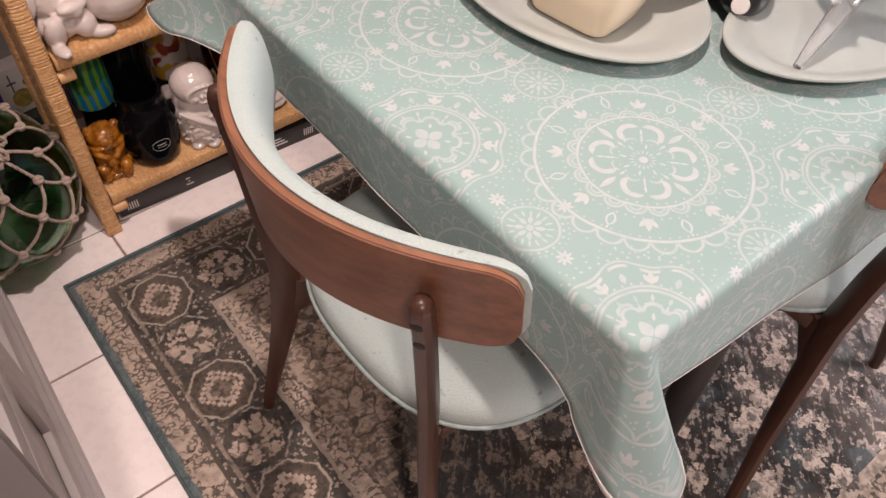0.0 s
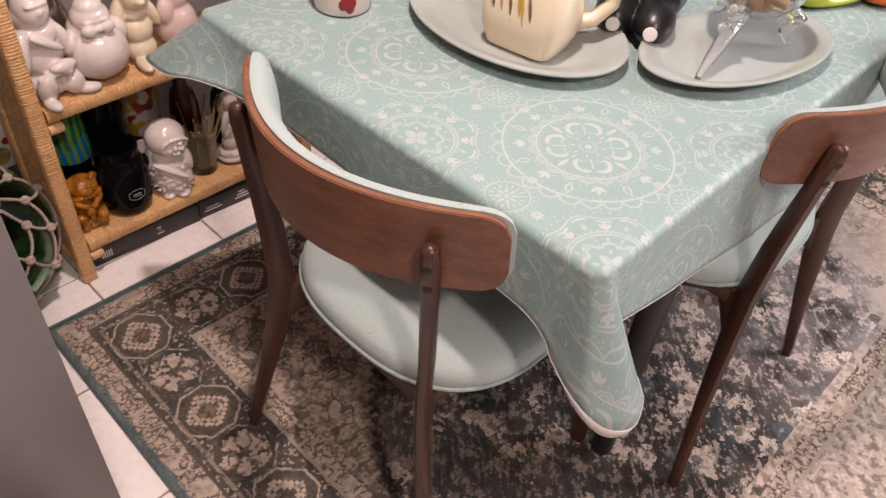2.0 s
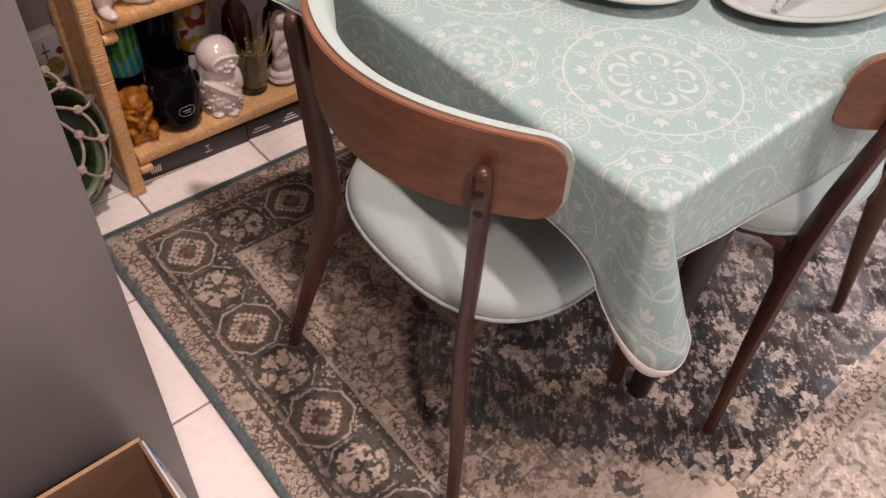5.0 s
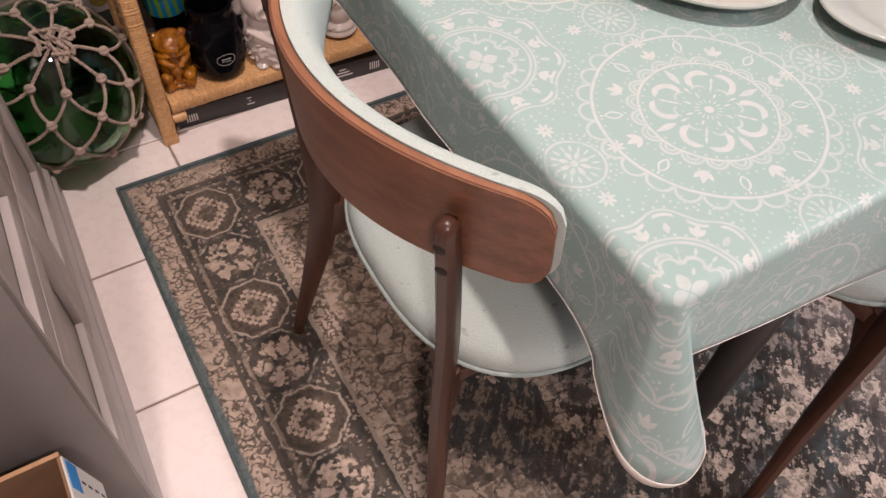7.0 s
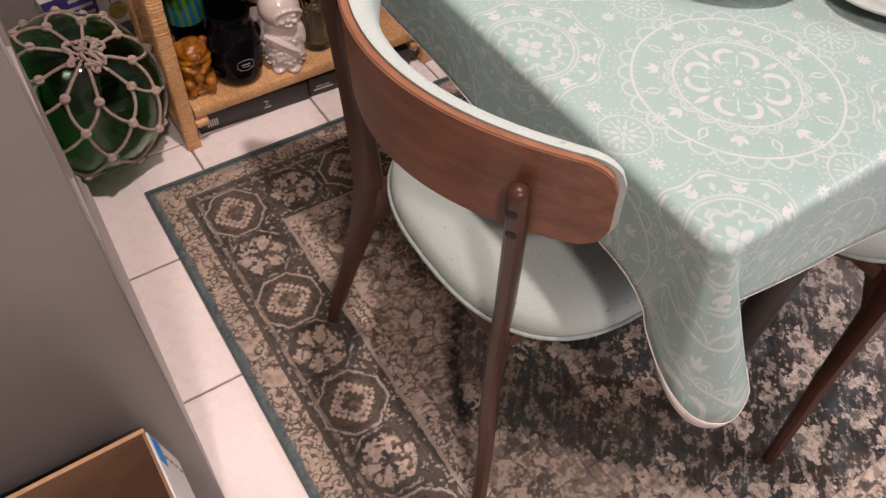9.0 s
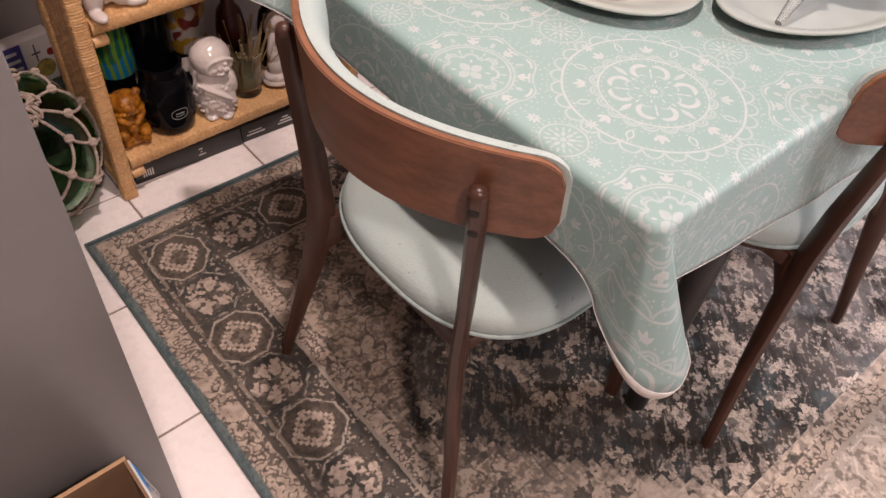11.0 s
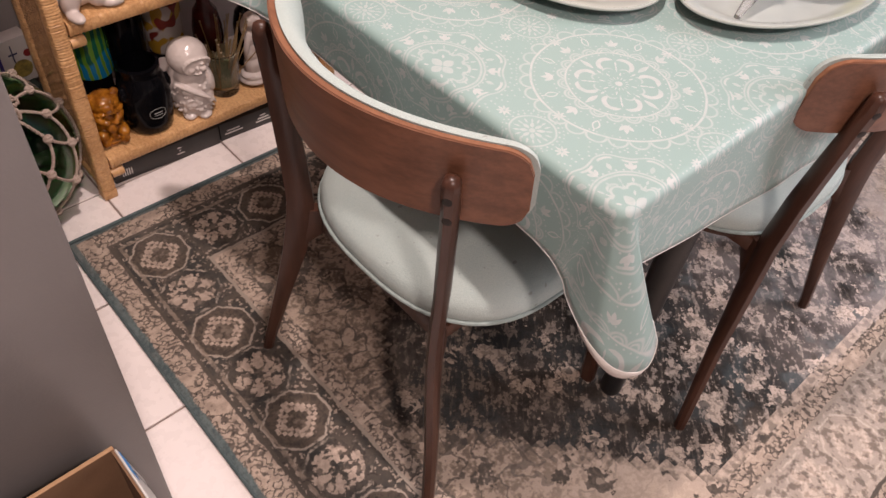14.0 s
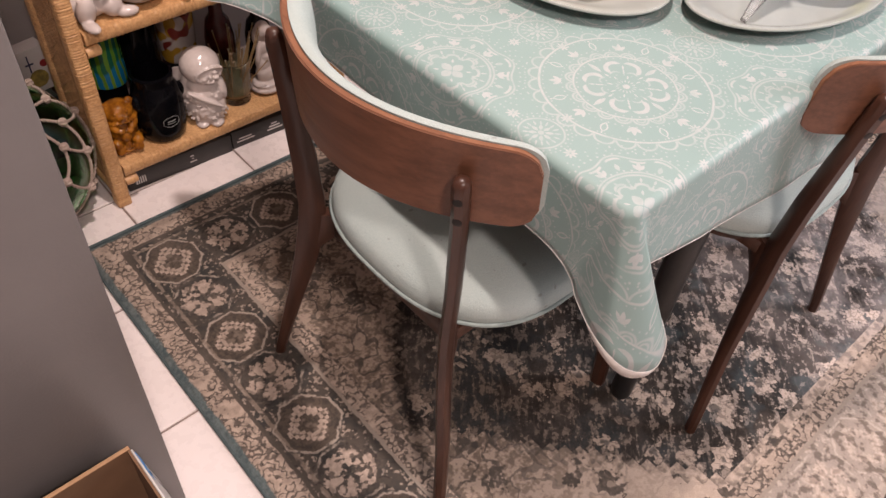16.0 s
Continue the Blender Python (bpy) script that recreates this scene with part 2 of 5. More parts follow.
    q.colour(q.mix(white.max(pale), mint, (0.65, 0.535, 0.555)))
    q.rough(big * 0.15 + 0.44)
    crease = q.noise(7.0, 3, 0.5, vec=n.outputs[0])
    q.bump(weave * 0.12 + crease * 1.0, 0.0014, 0.5)
    return q.m


M_CLOTH = cloth_material()
M_HEM = speckled("white_felt_backing", (0.62, 0.58, 0.54), (0.52, 0.48, 0.45), 40, 0.95, 0.0006, 500)


def rug_material():
    """Distressed traditional rug: bands, octagons and a stepped centre, in the rug's own plan."""
    q = Mat("distressed_rug", (0.3, 0.27, 0.24), 0.95, 0, 0.04)
    x, y, _ = q.xyz()
    W, L = 2.13, 1.53
    wob = q.noise(26.0, 3, 0.6)
    px = x
    ex = px.min(-px + W)
    ey = (-y).min(y + L)
    step = 0.0019

    def pix(a):
        return (a / step).floor() * step + step / 2

    e = ex.min(ey) + (wob - 0.5) * 0.012
    a, b = pix(px), pix(-y)
    grid = q.vec(a, b, 0.0)
    n_a = q.noise(19.0, 3, 0.6, vec=grid)
    n_b = q.noise(52.0, 2, 0.55, vec=grid)
    n_c = q.noise(6.0, 3, 0.6, vec=grid)
    n_d = q.noise(95.0, 1, 0.5, vec=q.vec(px, y, 0.0))
    worn = q.noise(9.0, 5, 0.7)
    beige, taupe, dark = (0.580, 0.452, 0.365), (0.090, 0.075, 0.063), (0.020, 0.018, 0.017)
    teal = q.mix(q.noise(70.0, 3, 0.7).step(0.3, 0.7), (0.072, 0.098, 0.102), (0.155, 0.190, 0.188))

    # the wide band of octagons, every other one a worn flower
    S = 0.128

    def oct(u, v):
        au, av = u.abs(), v.abs()
        return au.max(av).max((au + av) * 0.72)

    vert = (ex - ey).step(0.001, -0.001)
    ru, rv = (a - 0.140) / 0.134 + 0.5, (b - 0.152) / S + 0.5
    fu, fv = (ru.frac() - 0.5) * 0.134, (rv.frac() - 0.5) * S
    uu = (ex - 0.140) * vert + fu * (-vert + 1.0)
    vv = fv * vert + (ey - 0.148) * (-vert + 1.0)
    odd = ((ru.floor() * (-vert + 1.0) + rv.floor() * vert) * 0.5).frac().step(0.2, 0.3)
    jag = q.noise(120.0, 2, 0.5, vec=grid)
    o = oct(uu, vv) + (wob - 0.5) * 0.014
    ring = (o + (jag - 0.5) * 0.008).line(0.060, 0.0016, 0.0018) * (n_b * 0.9 + n_a * 0.5 - odd * 0.22).step(0.42, 0.62)
    rr = (uu * uu + vv * vv).sqrt()
    ang = vv.atan2(uu)
    tufts = q.cells(95.0, vec=q.vec(a + (n_b - 0.5) * 0.02, b + (jag - 0.5) * 0.02, 0.0))
    # the stepped blossom inside
    bu, bv = (uu.abs() / 0.0075).floor() * 0.0075, (vv.abs() / 0.0075).floor() * 0.0075
    stair = bu + bv + (jag - 0.5) * 0.012
    bloom = stair.line(0.036, 0.0048, 0.0026).max(stair.line(0.022, 0.0030, 0.002) * 0.8)
    bloom = bloom * (tufts * -0.25 + n_b).step(0.12, 0.28)
    lobes = (ang * 6.0).cos() * 0.14 + (ang * 3.0).sin() * 0.05
    wreath = rr.line(0.030, 0.016, 0.012)
    burst = (tufts * -0.75 + (jag - 0.5) * 0.9 + lobes + wreath * 0.60).step(0.10, 0.22) * o.step(0.060, 0.050)
    star = bloom * (-odd + 1.0) + burst * odd
    flecks = n_d.step(0.62, 0.68)
    squig = (q.noise(62.0, 1, 0.4, vec=grid) - 0.5).abs().step(0.040, 0.022)
    wide = q.mix(n_a.step(0.35, 0.7), (0.088, 0.072, 0.060), (0.044, 0.045, 0.043))
    wide = q.mix(o.step(0.061, 0.057) * (-odd + 1.0) * 0.7, wide, (0.118, 0.090, 0.070))
    wide = q.mix(squig * o.step(0.058, 0.052) * 0.35, wide, dark)
    wide = q.mix(flecks * 0.5, wide, dark)
    halo = (n_b * 0.8 + jag * 0.4).step(0.56, 0.70) * rr.step(0.055, 0.035)
    wide = q.mix(halo * 0.45, wide, (0.30, 0.235, 0.185))
    wide = q.mix(star * (n_d * 0.7 + 0.42), wide, beige)
    wide = q.mix(rr.line(0.050, 0.006, 0.005) * 0.5 * n_b.step(0.45, 0.6), wide, (0.040, 0.036, 0.033))
    wide = q.mix(ring * n_d.step(0.20, 0.45) * 0.80, wide, (0.47, 0.39, 0.32))
    between = o.step(0.062, 0.068) * (tufts * -0.8 + jag).step(0.20, 0.30)
    wide = q.mix(between * 0.65, wide, (0.50, 0.40, 0.32))
    line = (ex.min(ey) + (jag - 0.5) * 0.006)
    wide = q.mix(line.line(0.083, 0.003, 0.002) * n_b.step(0.32, 0.55) * 0.7, wide, (0.30, 0.235, 0.185))

    # narrow floral bands: pale ground with dark curling stems
    band = q.vec(a + (jag - 0.5) * 0.006, b + (n_b - 0.5) * 0.006, 0.0)
    curl = (q.noise(60.0, 1, 0.5, vec=band) - 0.5).abs().step(0.060, 0.034)
    bud = q.cells(48.0, vec=band).step(0.24, 0.15)
    narrow = q.mix(n_b.step(0.35, 0.65), (0.50, 0.39, 0.31), (0.34, 0.265, 0.213))
    sprigs = (q.cells(26.0, vec=band) + (jag - 0.5) * 0.4).step(0.78, 0.70)
    narrow = q.mix(curl * sprigs * (n_d * 0.6 + 0.55), narrow, (0.075, 0.062, 0.053))
    narrow = q.mix(bud * sprigs * 0.70, narrow, (0.075, 0.066, 0.058))
    narrow = q.mix(flecks * 0.35, narrow, dark)

    # the field: pale corners with dark blossoms, and a dark medallion with stepped sides
    cu, cv = (((a - W / 2).abs()) / 0.020).floor() * 0.020, (((b - L / 2).abs()) / 0.020).floor() * 0.020
    soft = q.vec(px + (wob - 0.5) * 0.035, y + (n_b - 0.5) * 0.02, 0.0)
    dia = (cv * 0.86 + cu).max(cv + 0.31) + (n_a - 0.5) * 0.05
    s_a, s_b = q.noise(13.0, 3, 0.55, vec=soft), q.noise(36.0, 3, 0.6, vec=soft)
    streak = q.noise(26.0, 3, 0.6, vec=q.vec(px * 0.6 + y * 0.6, (y - px) * 2.4, 0.0))
    big_f, small_f = q.cells(13.0, vec=soft), q.cells(52.0, vec=soft)
    # corners
    c_ground = q.mix((s_b * 0.6 + jag * 0.4).step(0.44, 0.56), (0.165, 0.126, 0.097), (0.385, 0.298, 0.235))
    blossom = (big_f + small_f * 0.30 + (jag - 0.5) * 0.50).step(0.47, 0.43)
    scroll = (q.noise(17.0, 1, 0.4, vec=soft) - 0.5).abs().step(0.024, 0.016)
    field = q.mix((blossom * 0.85).max(scroll * 0.75) * (n_d * 0.5 + 0.65), c_ground, (0.052, 0.047, 0.042))
    field = q.mix((big_f + (jag - 0.5) * 0.2).step(0.13, 0.09) * 0.7, field, (0.36, 0.285, 0.225))
    # lamplight on the rug's front, painted as paler corners
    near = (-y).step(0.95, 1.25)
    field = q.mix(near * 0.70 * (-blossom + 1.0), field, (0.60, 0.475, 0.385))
    # medallion
    floret = (big_f * 0.9 + small_f * 0.42 + (jag - 0.5) * 0.55 - (s_a - 0.5) * 0.75).step(0.495, 0.455)
    eye = (big_f + (jag - 0.5) * 0.16).step(0.15, 0.10)
    sprig = (s_b * 0.5 + jag * 0.25 + streak * 0.34).step(0.568, 0.592)
    ground = q.mix(n_c.step(0.46, 0.54), (0.030, 0.025, 0.022), (0.032, 0.034, 0.034))
    ground = q.mix(s_b.step(0.46, 0.62) * 0.6, ground, (0.074, 0.060, 0.050))
    # painted light: left kept dim like shade under the chair, right and front lifted
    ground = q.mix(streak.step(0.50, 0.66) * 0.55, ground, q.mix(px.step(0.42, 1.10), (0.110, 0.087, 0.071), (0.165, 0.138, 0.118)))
    lit_part = px.step(0.42, 1.10).max((-y).step(1.05, 1.30) * 0.5)
    pale = q.mix(lit_part, (0.345, 0.270, 0.214), (0.70, 0.565, 0.475))
    centre = q.mix(sprig * 0.75, ground, q.mix(lit_part, (0.185, 0.145, 0.115), (0.52, 0.430, 0.372)))
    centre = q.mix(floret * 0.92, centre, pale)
    centre = q.mix(eye * 0.8, centre, (0.070, 0.068, 0.064))
    centre = q.mix((squig * 0.42).max(flecks * 0.55), centre, dark)
    blue = q.noise(11.0, 2, 0.5, vec=soft).step(0.54, 0.64) * lit_part
    centre = q.mix(blue * 0.55 * (-floret + 1.0), centre, (0.085, 0.112, 0.122))
    inside = dia.step(0.785, 0.775)
    field = q.mix(inside, field, centre)
    outline = dia.line(0.795, 0.010, 0.004)
    field = q.mix(outline * n_b.step(0.4, 0.6) * 0.6, field, (0.055, 0.050, 0.045))
    # pale wash for the cool light on the right, broken up by the wear
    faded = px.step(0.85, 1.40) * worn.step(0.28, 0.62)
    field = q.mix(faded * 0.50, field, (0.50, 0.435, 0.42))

    # the front border is also painted paler, as if lit
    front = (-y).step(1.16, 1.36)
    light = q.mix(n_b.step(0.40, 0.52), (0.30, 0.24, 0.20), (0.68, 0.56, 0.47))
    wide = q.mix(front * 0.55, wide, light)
    c = field
    c = q.mix(e.step(0.262, 0.258), c, narrow)
    c = q.mix(e.line(0.262, 0.003) * n_d.step(0.4, 0.6), c, taupe)
    c = q.mix(e.step(0.222, 0.219), c, wide)
    c = q.mix(e.line(0.221, 0.003), c, (0.34, 0.28, 0.23))
    c = q.mix(e.step(0.068, 0.065), c, narrow)
    c = q.mix(e.line(0.066, 0.003), c, taupe)
    c = q.mix((e + (q.noise(330.0, 2, 0.6) - 0.5) * 0.010).step(0.018, 0.013), c, teal)
    c = q.mix(worn.step(0.46, 0.75) * 0.22, c, (0.27, 0.225, 0.19))
    pile = q.noise(520.0, 2, 0.7)
    c = q.mix(pile.step(0.35, 0.75) * 0.26, c, (0.09, 0.076, 0.064))
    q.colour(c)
    q.bump(pile + q.noise(60.0, 2, 0.5) * 0.6, 0.003, 0.7)
    return q.m


M_RUG = rug_material()
M_RUGEDGE = speckled("teal_rug_binding", (0.085, 0.112, 0.112), (0.060, 0.083, 0.086), 60, 0.95, 0.001, 500)


def rattan_material():
    q = Mat("wrapped_rattan", (0.5, 0.28, 0.12), 0.45)
    n1, n2 = q.noise(9.0, 4, 0.6), q.noise(160.0, 2, 0.5)
    q.colour(q.mix((n1 * 0.6 + n2 * 0.5).step(0.35, 0.75), (0.42, 0.215, 0.085), (0.66, 0.39, 0.18)))
    q.rough(n2 * 0.2 + 0.35)
    q.bump(n2, 0.0006, 0.5)
    return q.m


M_RATTAN = rattan_material()
M_CANE = speckled("woven_cane", (0.44, 0.25, 0.115), (0.30, 0.165, 0.078), 60, 0.5)
M_PLATE = speckled("grey_green_glaze", (0.35, 0.37, 0.34), (0.315, 0.335, 0.31), 12, 0.16, 0)
M_WHITE = speckled("white_glaze", (0.63, 0.545, 0.50), (0.57, 0.49, 0.45), 8, 0.18, 0)
M_CREAM = speckled("cream_glaze", (0.72, 0.60, 0.44), (0.66, 0.55, 0.40), 8, 0.2, 0)
M_BLACKG = Mat("black_glaze", (0.003, 0.003, 0.004), 0.10, 0, 0.12).m
M_AMBER = speckled("amber_glaze", (0.40, 0.150, 0.014), (0.15, 0.045, 0.005), 45, 0.15, 0)
M_ROPE = speckled("cotton_rope", (0.46, 0.36, 0.30), (0.34, 0.26, 0.21), 60, 0.9, 0.0012, 400)
M_BOXBLACK = speckled("black_carton", (0.022, 0.020, 0.019), (0.032, 0.028, 0.026), 20, 0.45)
M_PRINTW = Mat("white_print", (0.6, 0.57, 0.54), 0.6).m
M_CARD = speckled("brown_cardboard", (0.20, 0.108, 0.057), (0.16, 0.085, 0.044), 12, 0.85, 0.0004, 200)
M_CARDEDGE = speckled("cardboard_cut_edge", (0.36, 0.21, 0.11), (0.30, 0.17, 0.09), 60, 0.85, 0.0004, 500)

# ---- mesh tools ----


def part(name, bm, material, parent=None, label="", smooth=True):
    me = bpy.data.meshes.new(name)
    bmesh.ops.recalc_face_normals(bm, faces=bm.faces)
    bm.to_mesh(me)
    bm.free()
    if smooth:
        for p in me.polygons:
            p.use_smooth = True
        me.set_sharp_from_angle(angle=radians(38))
    me.materials.append(material)
    ob = new(name, me)
    if parent:
        ob.parent = parent
    if label:
        ob["label"] = label
    return ob


def thing(name, place=(0, 0, 0), turn=0, label="", category="", group="", kind=""):
    ob = new(name)
    ob.matrix_world = pose(*place, 0, 0, turn)
    ob.empty_display_size = 0.05
    return tagged(ob, label, category, group, kind)


def box(x0, x1, y0, y1, z0, z1, bevel=0.0, seg=2, bm=None):
    bm = bm or bmesh.new()
    geo = bmesh.ops.create_cube(bm, size=1.0, matrix=Matrix.Translation(((x0 + x1) / 2, (y0 + y1) / 2, (z0 + z1) / 2)) @ Matrix.Diagonal((x1 - x0, y1 - y0, z1 - z0, 1)))
    if bevel:
        edges = list({e for v in geo["verts"] for e in v.link_edges})
        bmesh.ops.bevel(bm, geom=edges, offset=bevel, segments=seg, affect="EDGES", profile=0.5)
    return bm


def loft(rings, closed=True, caps=True, bm=None):
    """A skin over rings of points, all with the same count."""
    bm = bm or bmesh.new()
    rows = [[bm.verts.new(p) for p in ring] for ring in rings]
    n = len(rows[0])
    for a, b in zip(rows, rows[1:]):
        for i in range(n if closed else n - 1):
            j = (i + 1) % n
            bm.faces.new((a[i], a[j], b[j], b[i]))
    if caps:
        bm.faces.new(rows[0][::-1])
        bm.faces.new(rows[-1])
    return bm


def lathe(profile, n=32, bm=None, m=None, sx=1.0, sy=1.0):
    """A turned body from (radius, height) pairs."""
    bm = bm or bmesh.new()
    m = m or Matrix()
    rings = [[m @ Vector((max(r, 1e-4) * sx * math.cos(2 * math.pi * i / n), max(r, 1e-4) * sy * math.sin(2 * math.pi * i / n), z)) for i in range(n)] for r, z in profile]
    return loft(rings, bm=bm)


def tube(points, radius, n=8, bm=None, closed=False):
    """A round bar along points; radius a number or one for each point."""
    bm = bm or bmesh.new()
    pts = [Vector(p) for p in points]
    rad = radius if isinstance(radius, (list, tuple)) else [radius] * len(pts)
    rings, up = [], None
    for i, p in enumerate(pts):
        if closed:
            d = (pts[(i + 1) % len(pts)] - pts[i - 1]).normalized()
        else:
            d = (pts[min(i + 1, len(pts) - 1)] - pts[max(i - 1, 0)]).normalized()
        if up is None:
            up = Vector((0, 0, 1)) if abs(d.z) < 0.9 else Vector((1, 0, 0))
        side = d.cross(up).normalized()
        up = side.cross(d).normalized()
        rings.append([p + rad[i] * (math.cos(2 * math.pi * k / n) * side + math.sin(2 * math.pi * k / n) * up) for k in range(n)])
    if closed:
        rings.append(rings[0])
    return loft(rings, caps=not closed, bm=bm)


def blob(bm, place, size, turn=(0, 0, 0), sub=3):
    m = Matrix.LocRotScale(place, Euler([radians(a) for a in turn]), size)
    bmesh.ops.create_icosphere(bm, subdivisions=sub, radius=1.0, matrix=m)
    return bm


def smoothed(a, b, t):
    t = min(max((t - a) / (b - a), 0), 1)
    return t * t * (3 - 2 * t)


def keyed(keys, p):
    """Values between keys (position, vector), on a smooth curve."""
    if p <= keys[0][0]:
        return Vector(keys[0][1])
    if p >= keys[-1][0]:
        return Vector(keys[-1][1])
    k = max(i for i in range(len(keys) - 1) if keys[i][0] <= p)

    def slope(i):
        a, b = max(i - 1, 0), min(i + 1, len(keys) - 1)
        return (Vector(keys[b][1]) - Vector(keys[a][1])) / (keys[b][0] - keys[a][0])

    d = keys[k + 1][0] - keys[k][0]
    t = (p - keys[k][0]) / d
    a, b = Vector(keys[k][1]), Vector(keys[k + 1][1])
    return a * (2 * t ** 3 - 3 * t * t + 1) + slope(k) * d * (t ** 3 - 2 * t * t + t) + b * (3 * t * t - 2 * t ** 3) + slope(k + 1) * d * (t ** 3 - t * t)


# ---- the room ----
X0, X1, Y0, Y1, H = -2.2, 2.2, -3.4, 0.50, 2.45
floor = part("floor", box(X0, X1, Y0, Y1, -0.05, -0.004), M_GROUT)
tagged(floor, "square off-white glazed tiles with brown grout", "floor", kind="structure")
for name, b in (("wall_north", (X0 - 0.1, X1 + 0.1, Y1, Y1 + 0.1)), ("wall_south", (X0 - 0.1, X1 + 0.1, Y0 - 0.1, Y0)),
                ("wall_west", (X0 - 0.1, X0, Y0, Y1))):
    tagged(part(name, box(*b, -0.05, H), M_WALL), "plain painted taupe wall", "wall", kind="structure")
east = box(X1, X1 + 0.1, Y0, -2.5, -0.05, H)
for b in ((-1.4, Y1, -0.05, H), (-2.5, -1.4, -0.05, 0.85), (-2.5, -1.4, 1.95, H)):
    box(X1, X1 + 0.1, *b, bm=east)
tagged(part("wall_east", east, M_WALL), "plain painted taupe wall with an opening for the added window", "wall", kind="structure")
# an unseen window, added to give the east fill a source
window = thing("window_1", (X1 + 0.05, -1.95, 0.85), 0, "plain white framed window, added unseen behind the east fill light", "window", kind="structure")
M_FRAME = speckled("white_window_paint", (0.70, 0.68, 0.66), (0.64, 0.62, 0.60), 10, 0.5)
for b in ((-0.55, -0.50, 0.0, 1.1), (0.50, 0.55, 0.0, 1.1), (-0.50, 0.50, 0.0, 0.05), (-0.50, 0.50, 1.05, 1.1), (-0.02, 0.02, 0.05, 1.05)):
    part("window_frame", box(-0.03, 0.03, *b, 0.003), M_FRAME, window)
for y in (-0.26, 0.26):
    pane = part("pane", box(-0.003, 0.003, y - 0.24, y + 0.24, 0.05, 1.05), Mat("window_glass", (0.75, 0.82, 0.9), 0.05).m, window, "bluish glass pane")
tagged(part("ceiling", box(X0 - 0.1, X1 + 0.1, Y0 - 0.1, Y1 + 0.1, H, H + 0.1), M_CEIL), "plain white painted ceiling", "ceiling", kind="structure")

tagged(part("baseboard", box(X1 - 0.014, X1 - 0.001, Y0, Y1, 0.0, 0.05, 0.003), M_BLACK), "narrow dark baseboard along the wall", "baseboard", kind="structure")
door = thing("door_1", (X1 - 0.002, -0.60, 0.0), 0, "pale blue painted flush door in the side wall", "door", kind="structure")
M_BLUE = speckled("pale_blue_paint", (0.30, 0.45, 0.62), (0.27, 0.41, 0.57), 5, 0.5)
part("leaf", box(-0.030, -0.015, -0.29, 0.40, 0.052, 2.05, 0.003), M_BLUE, door)

# ---- rug ----
rug = thing("rug", (0.0, 0.0, 0.0), -0.4, "worn traditional area rug in taupe, beige and slate with teal edge", "rug")


def rug_sheet():
    bm = bmesh.new()
    nx, ny = 118, 76
    rows = []
    for j in range(ny + 1):
        row = []
        for i in range(nx + 1):
            x, y = 2.13 * i / nx, -1.53 * j / ny
            e = min(x, 2.13 - x, -y, 1.53 + y)
            z = 0.0105 * smoothed(-0.004, 0.012, e) + 0.0016 * noise.noise((x * 3.1, y * 3.1, 0)) * smoothed(0, 0.1, e)
            if j == 0:
                y += 0.004 * noise.noise((x * 4.0, 3.0, 0))
            row.append(bm.verts.new((x, y, z + 0.001)))
        rows.append(row)
    for a, b in zip(rows, rows[1:]):
        for i in range(nx):
            bm.faces.new((a[i], b[i], b[i + 1], a[i + 1]))
    return bm


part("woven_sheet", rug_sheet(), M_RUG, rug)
part("binding", tube([(0, 0, 0.0055), (2.13, 0, 0.0055), (2.13, -1.53, 0.0055), (0, -1.53, 0.0055)], 0.0052, 8, closed=True), M_RUGEDGE, rug, "teal stitched binding")

# ---- table and cloth ----
TX0, TX1, TY0, TY1, TZ = 0.319, 1.33, -1.056, -0.275, 0.754
table = thing("dining_table", ((TX0 + TX1) / 2, (TY0 + TY1) / 2, 0.011), 0, "square dining table with black legs under a cloth", "table")
hw, hd = (TX1 - TX0) / 2 - 0.006, (TY1 - TY0) / 2 - 0.006
part("tabletop", box(-hw, hw, -hd, hd, 0.712, 0.735, 0.004), M_LEG, table)
for sx, sy in ((-0.170, -0.335), (-0.170, 0.335), (0.42, -0.335), (0.42, 0.335)):
    part("leg", lathe([(0.019, 0.0), (0.021, 0.006), (0.027, 0.69), (0.027, 0.712)], 20, m=Matrix.Translation((sx, sy, 0))), M_BLACK, table, "black round leg")
for sx in (-0.170, 0.42):
    part("rail", box(sx - 0.012, sx + 0.012, -0.31, 0.31, 0.64, 0.69, 0.003), M_BLACK, table)


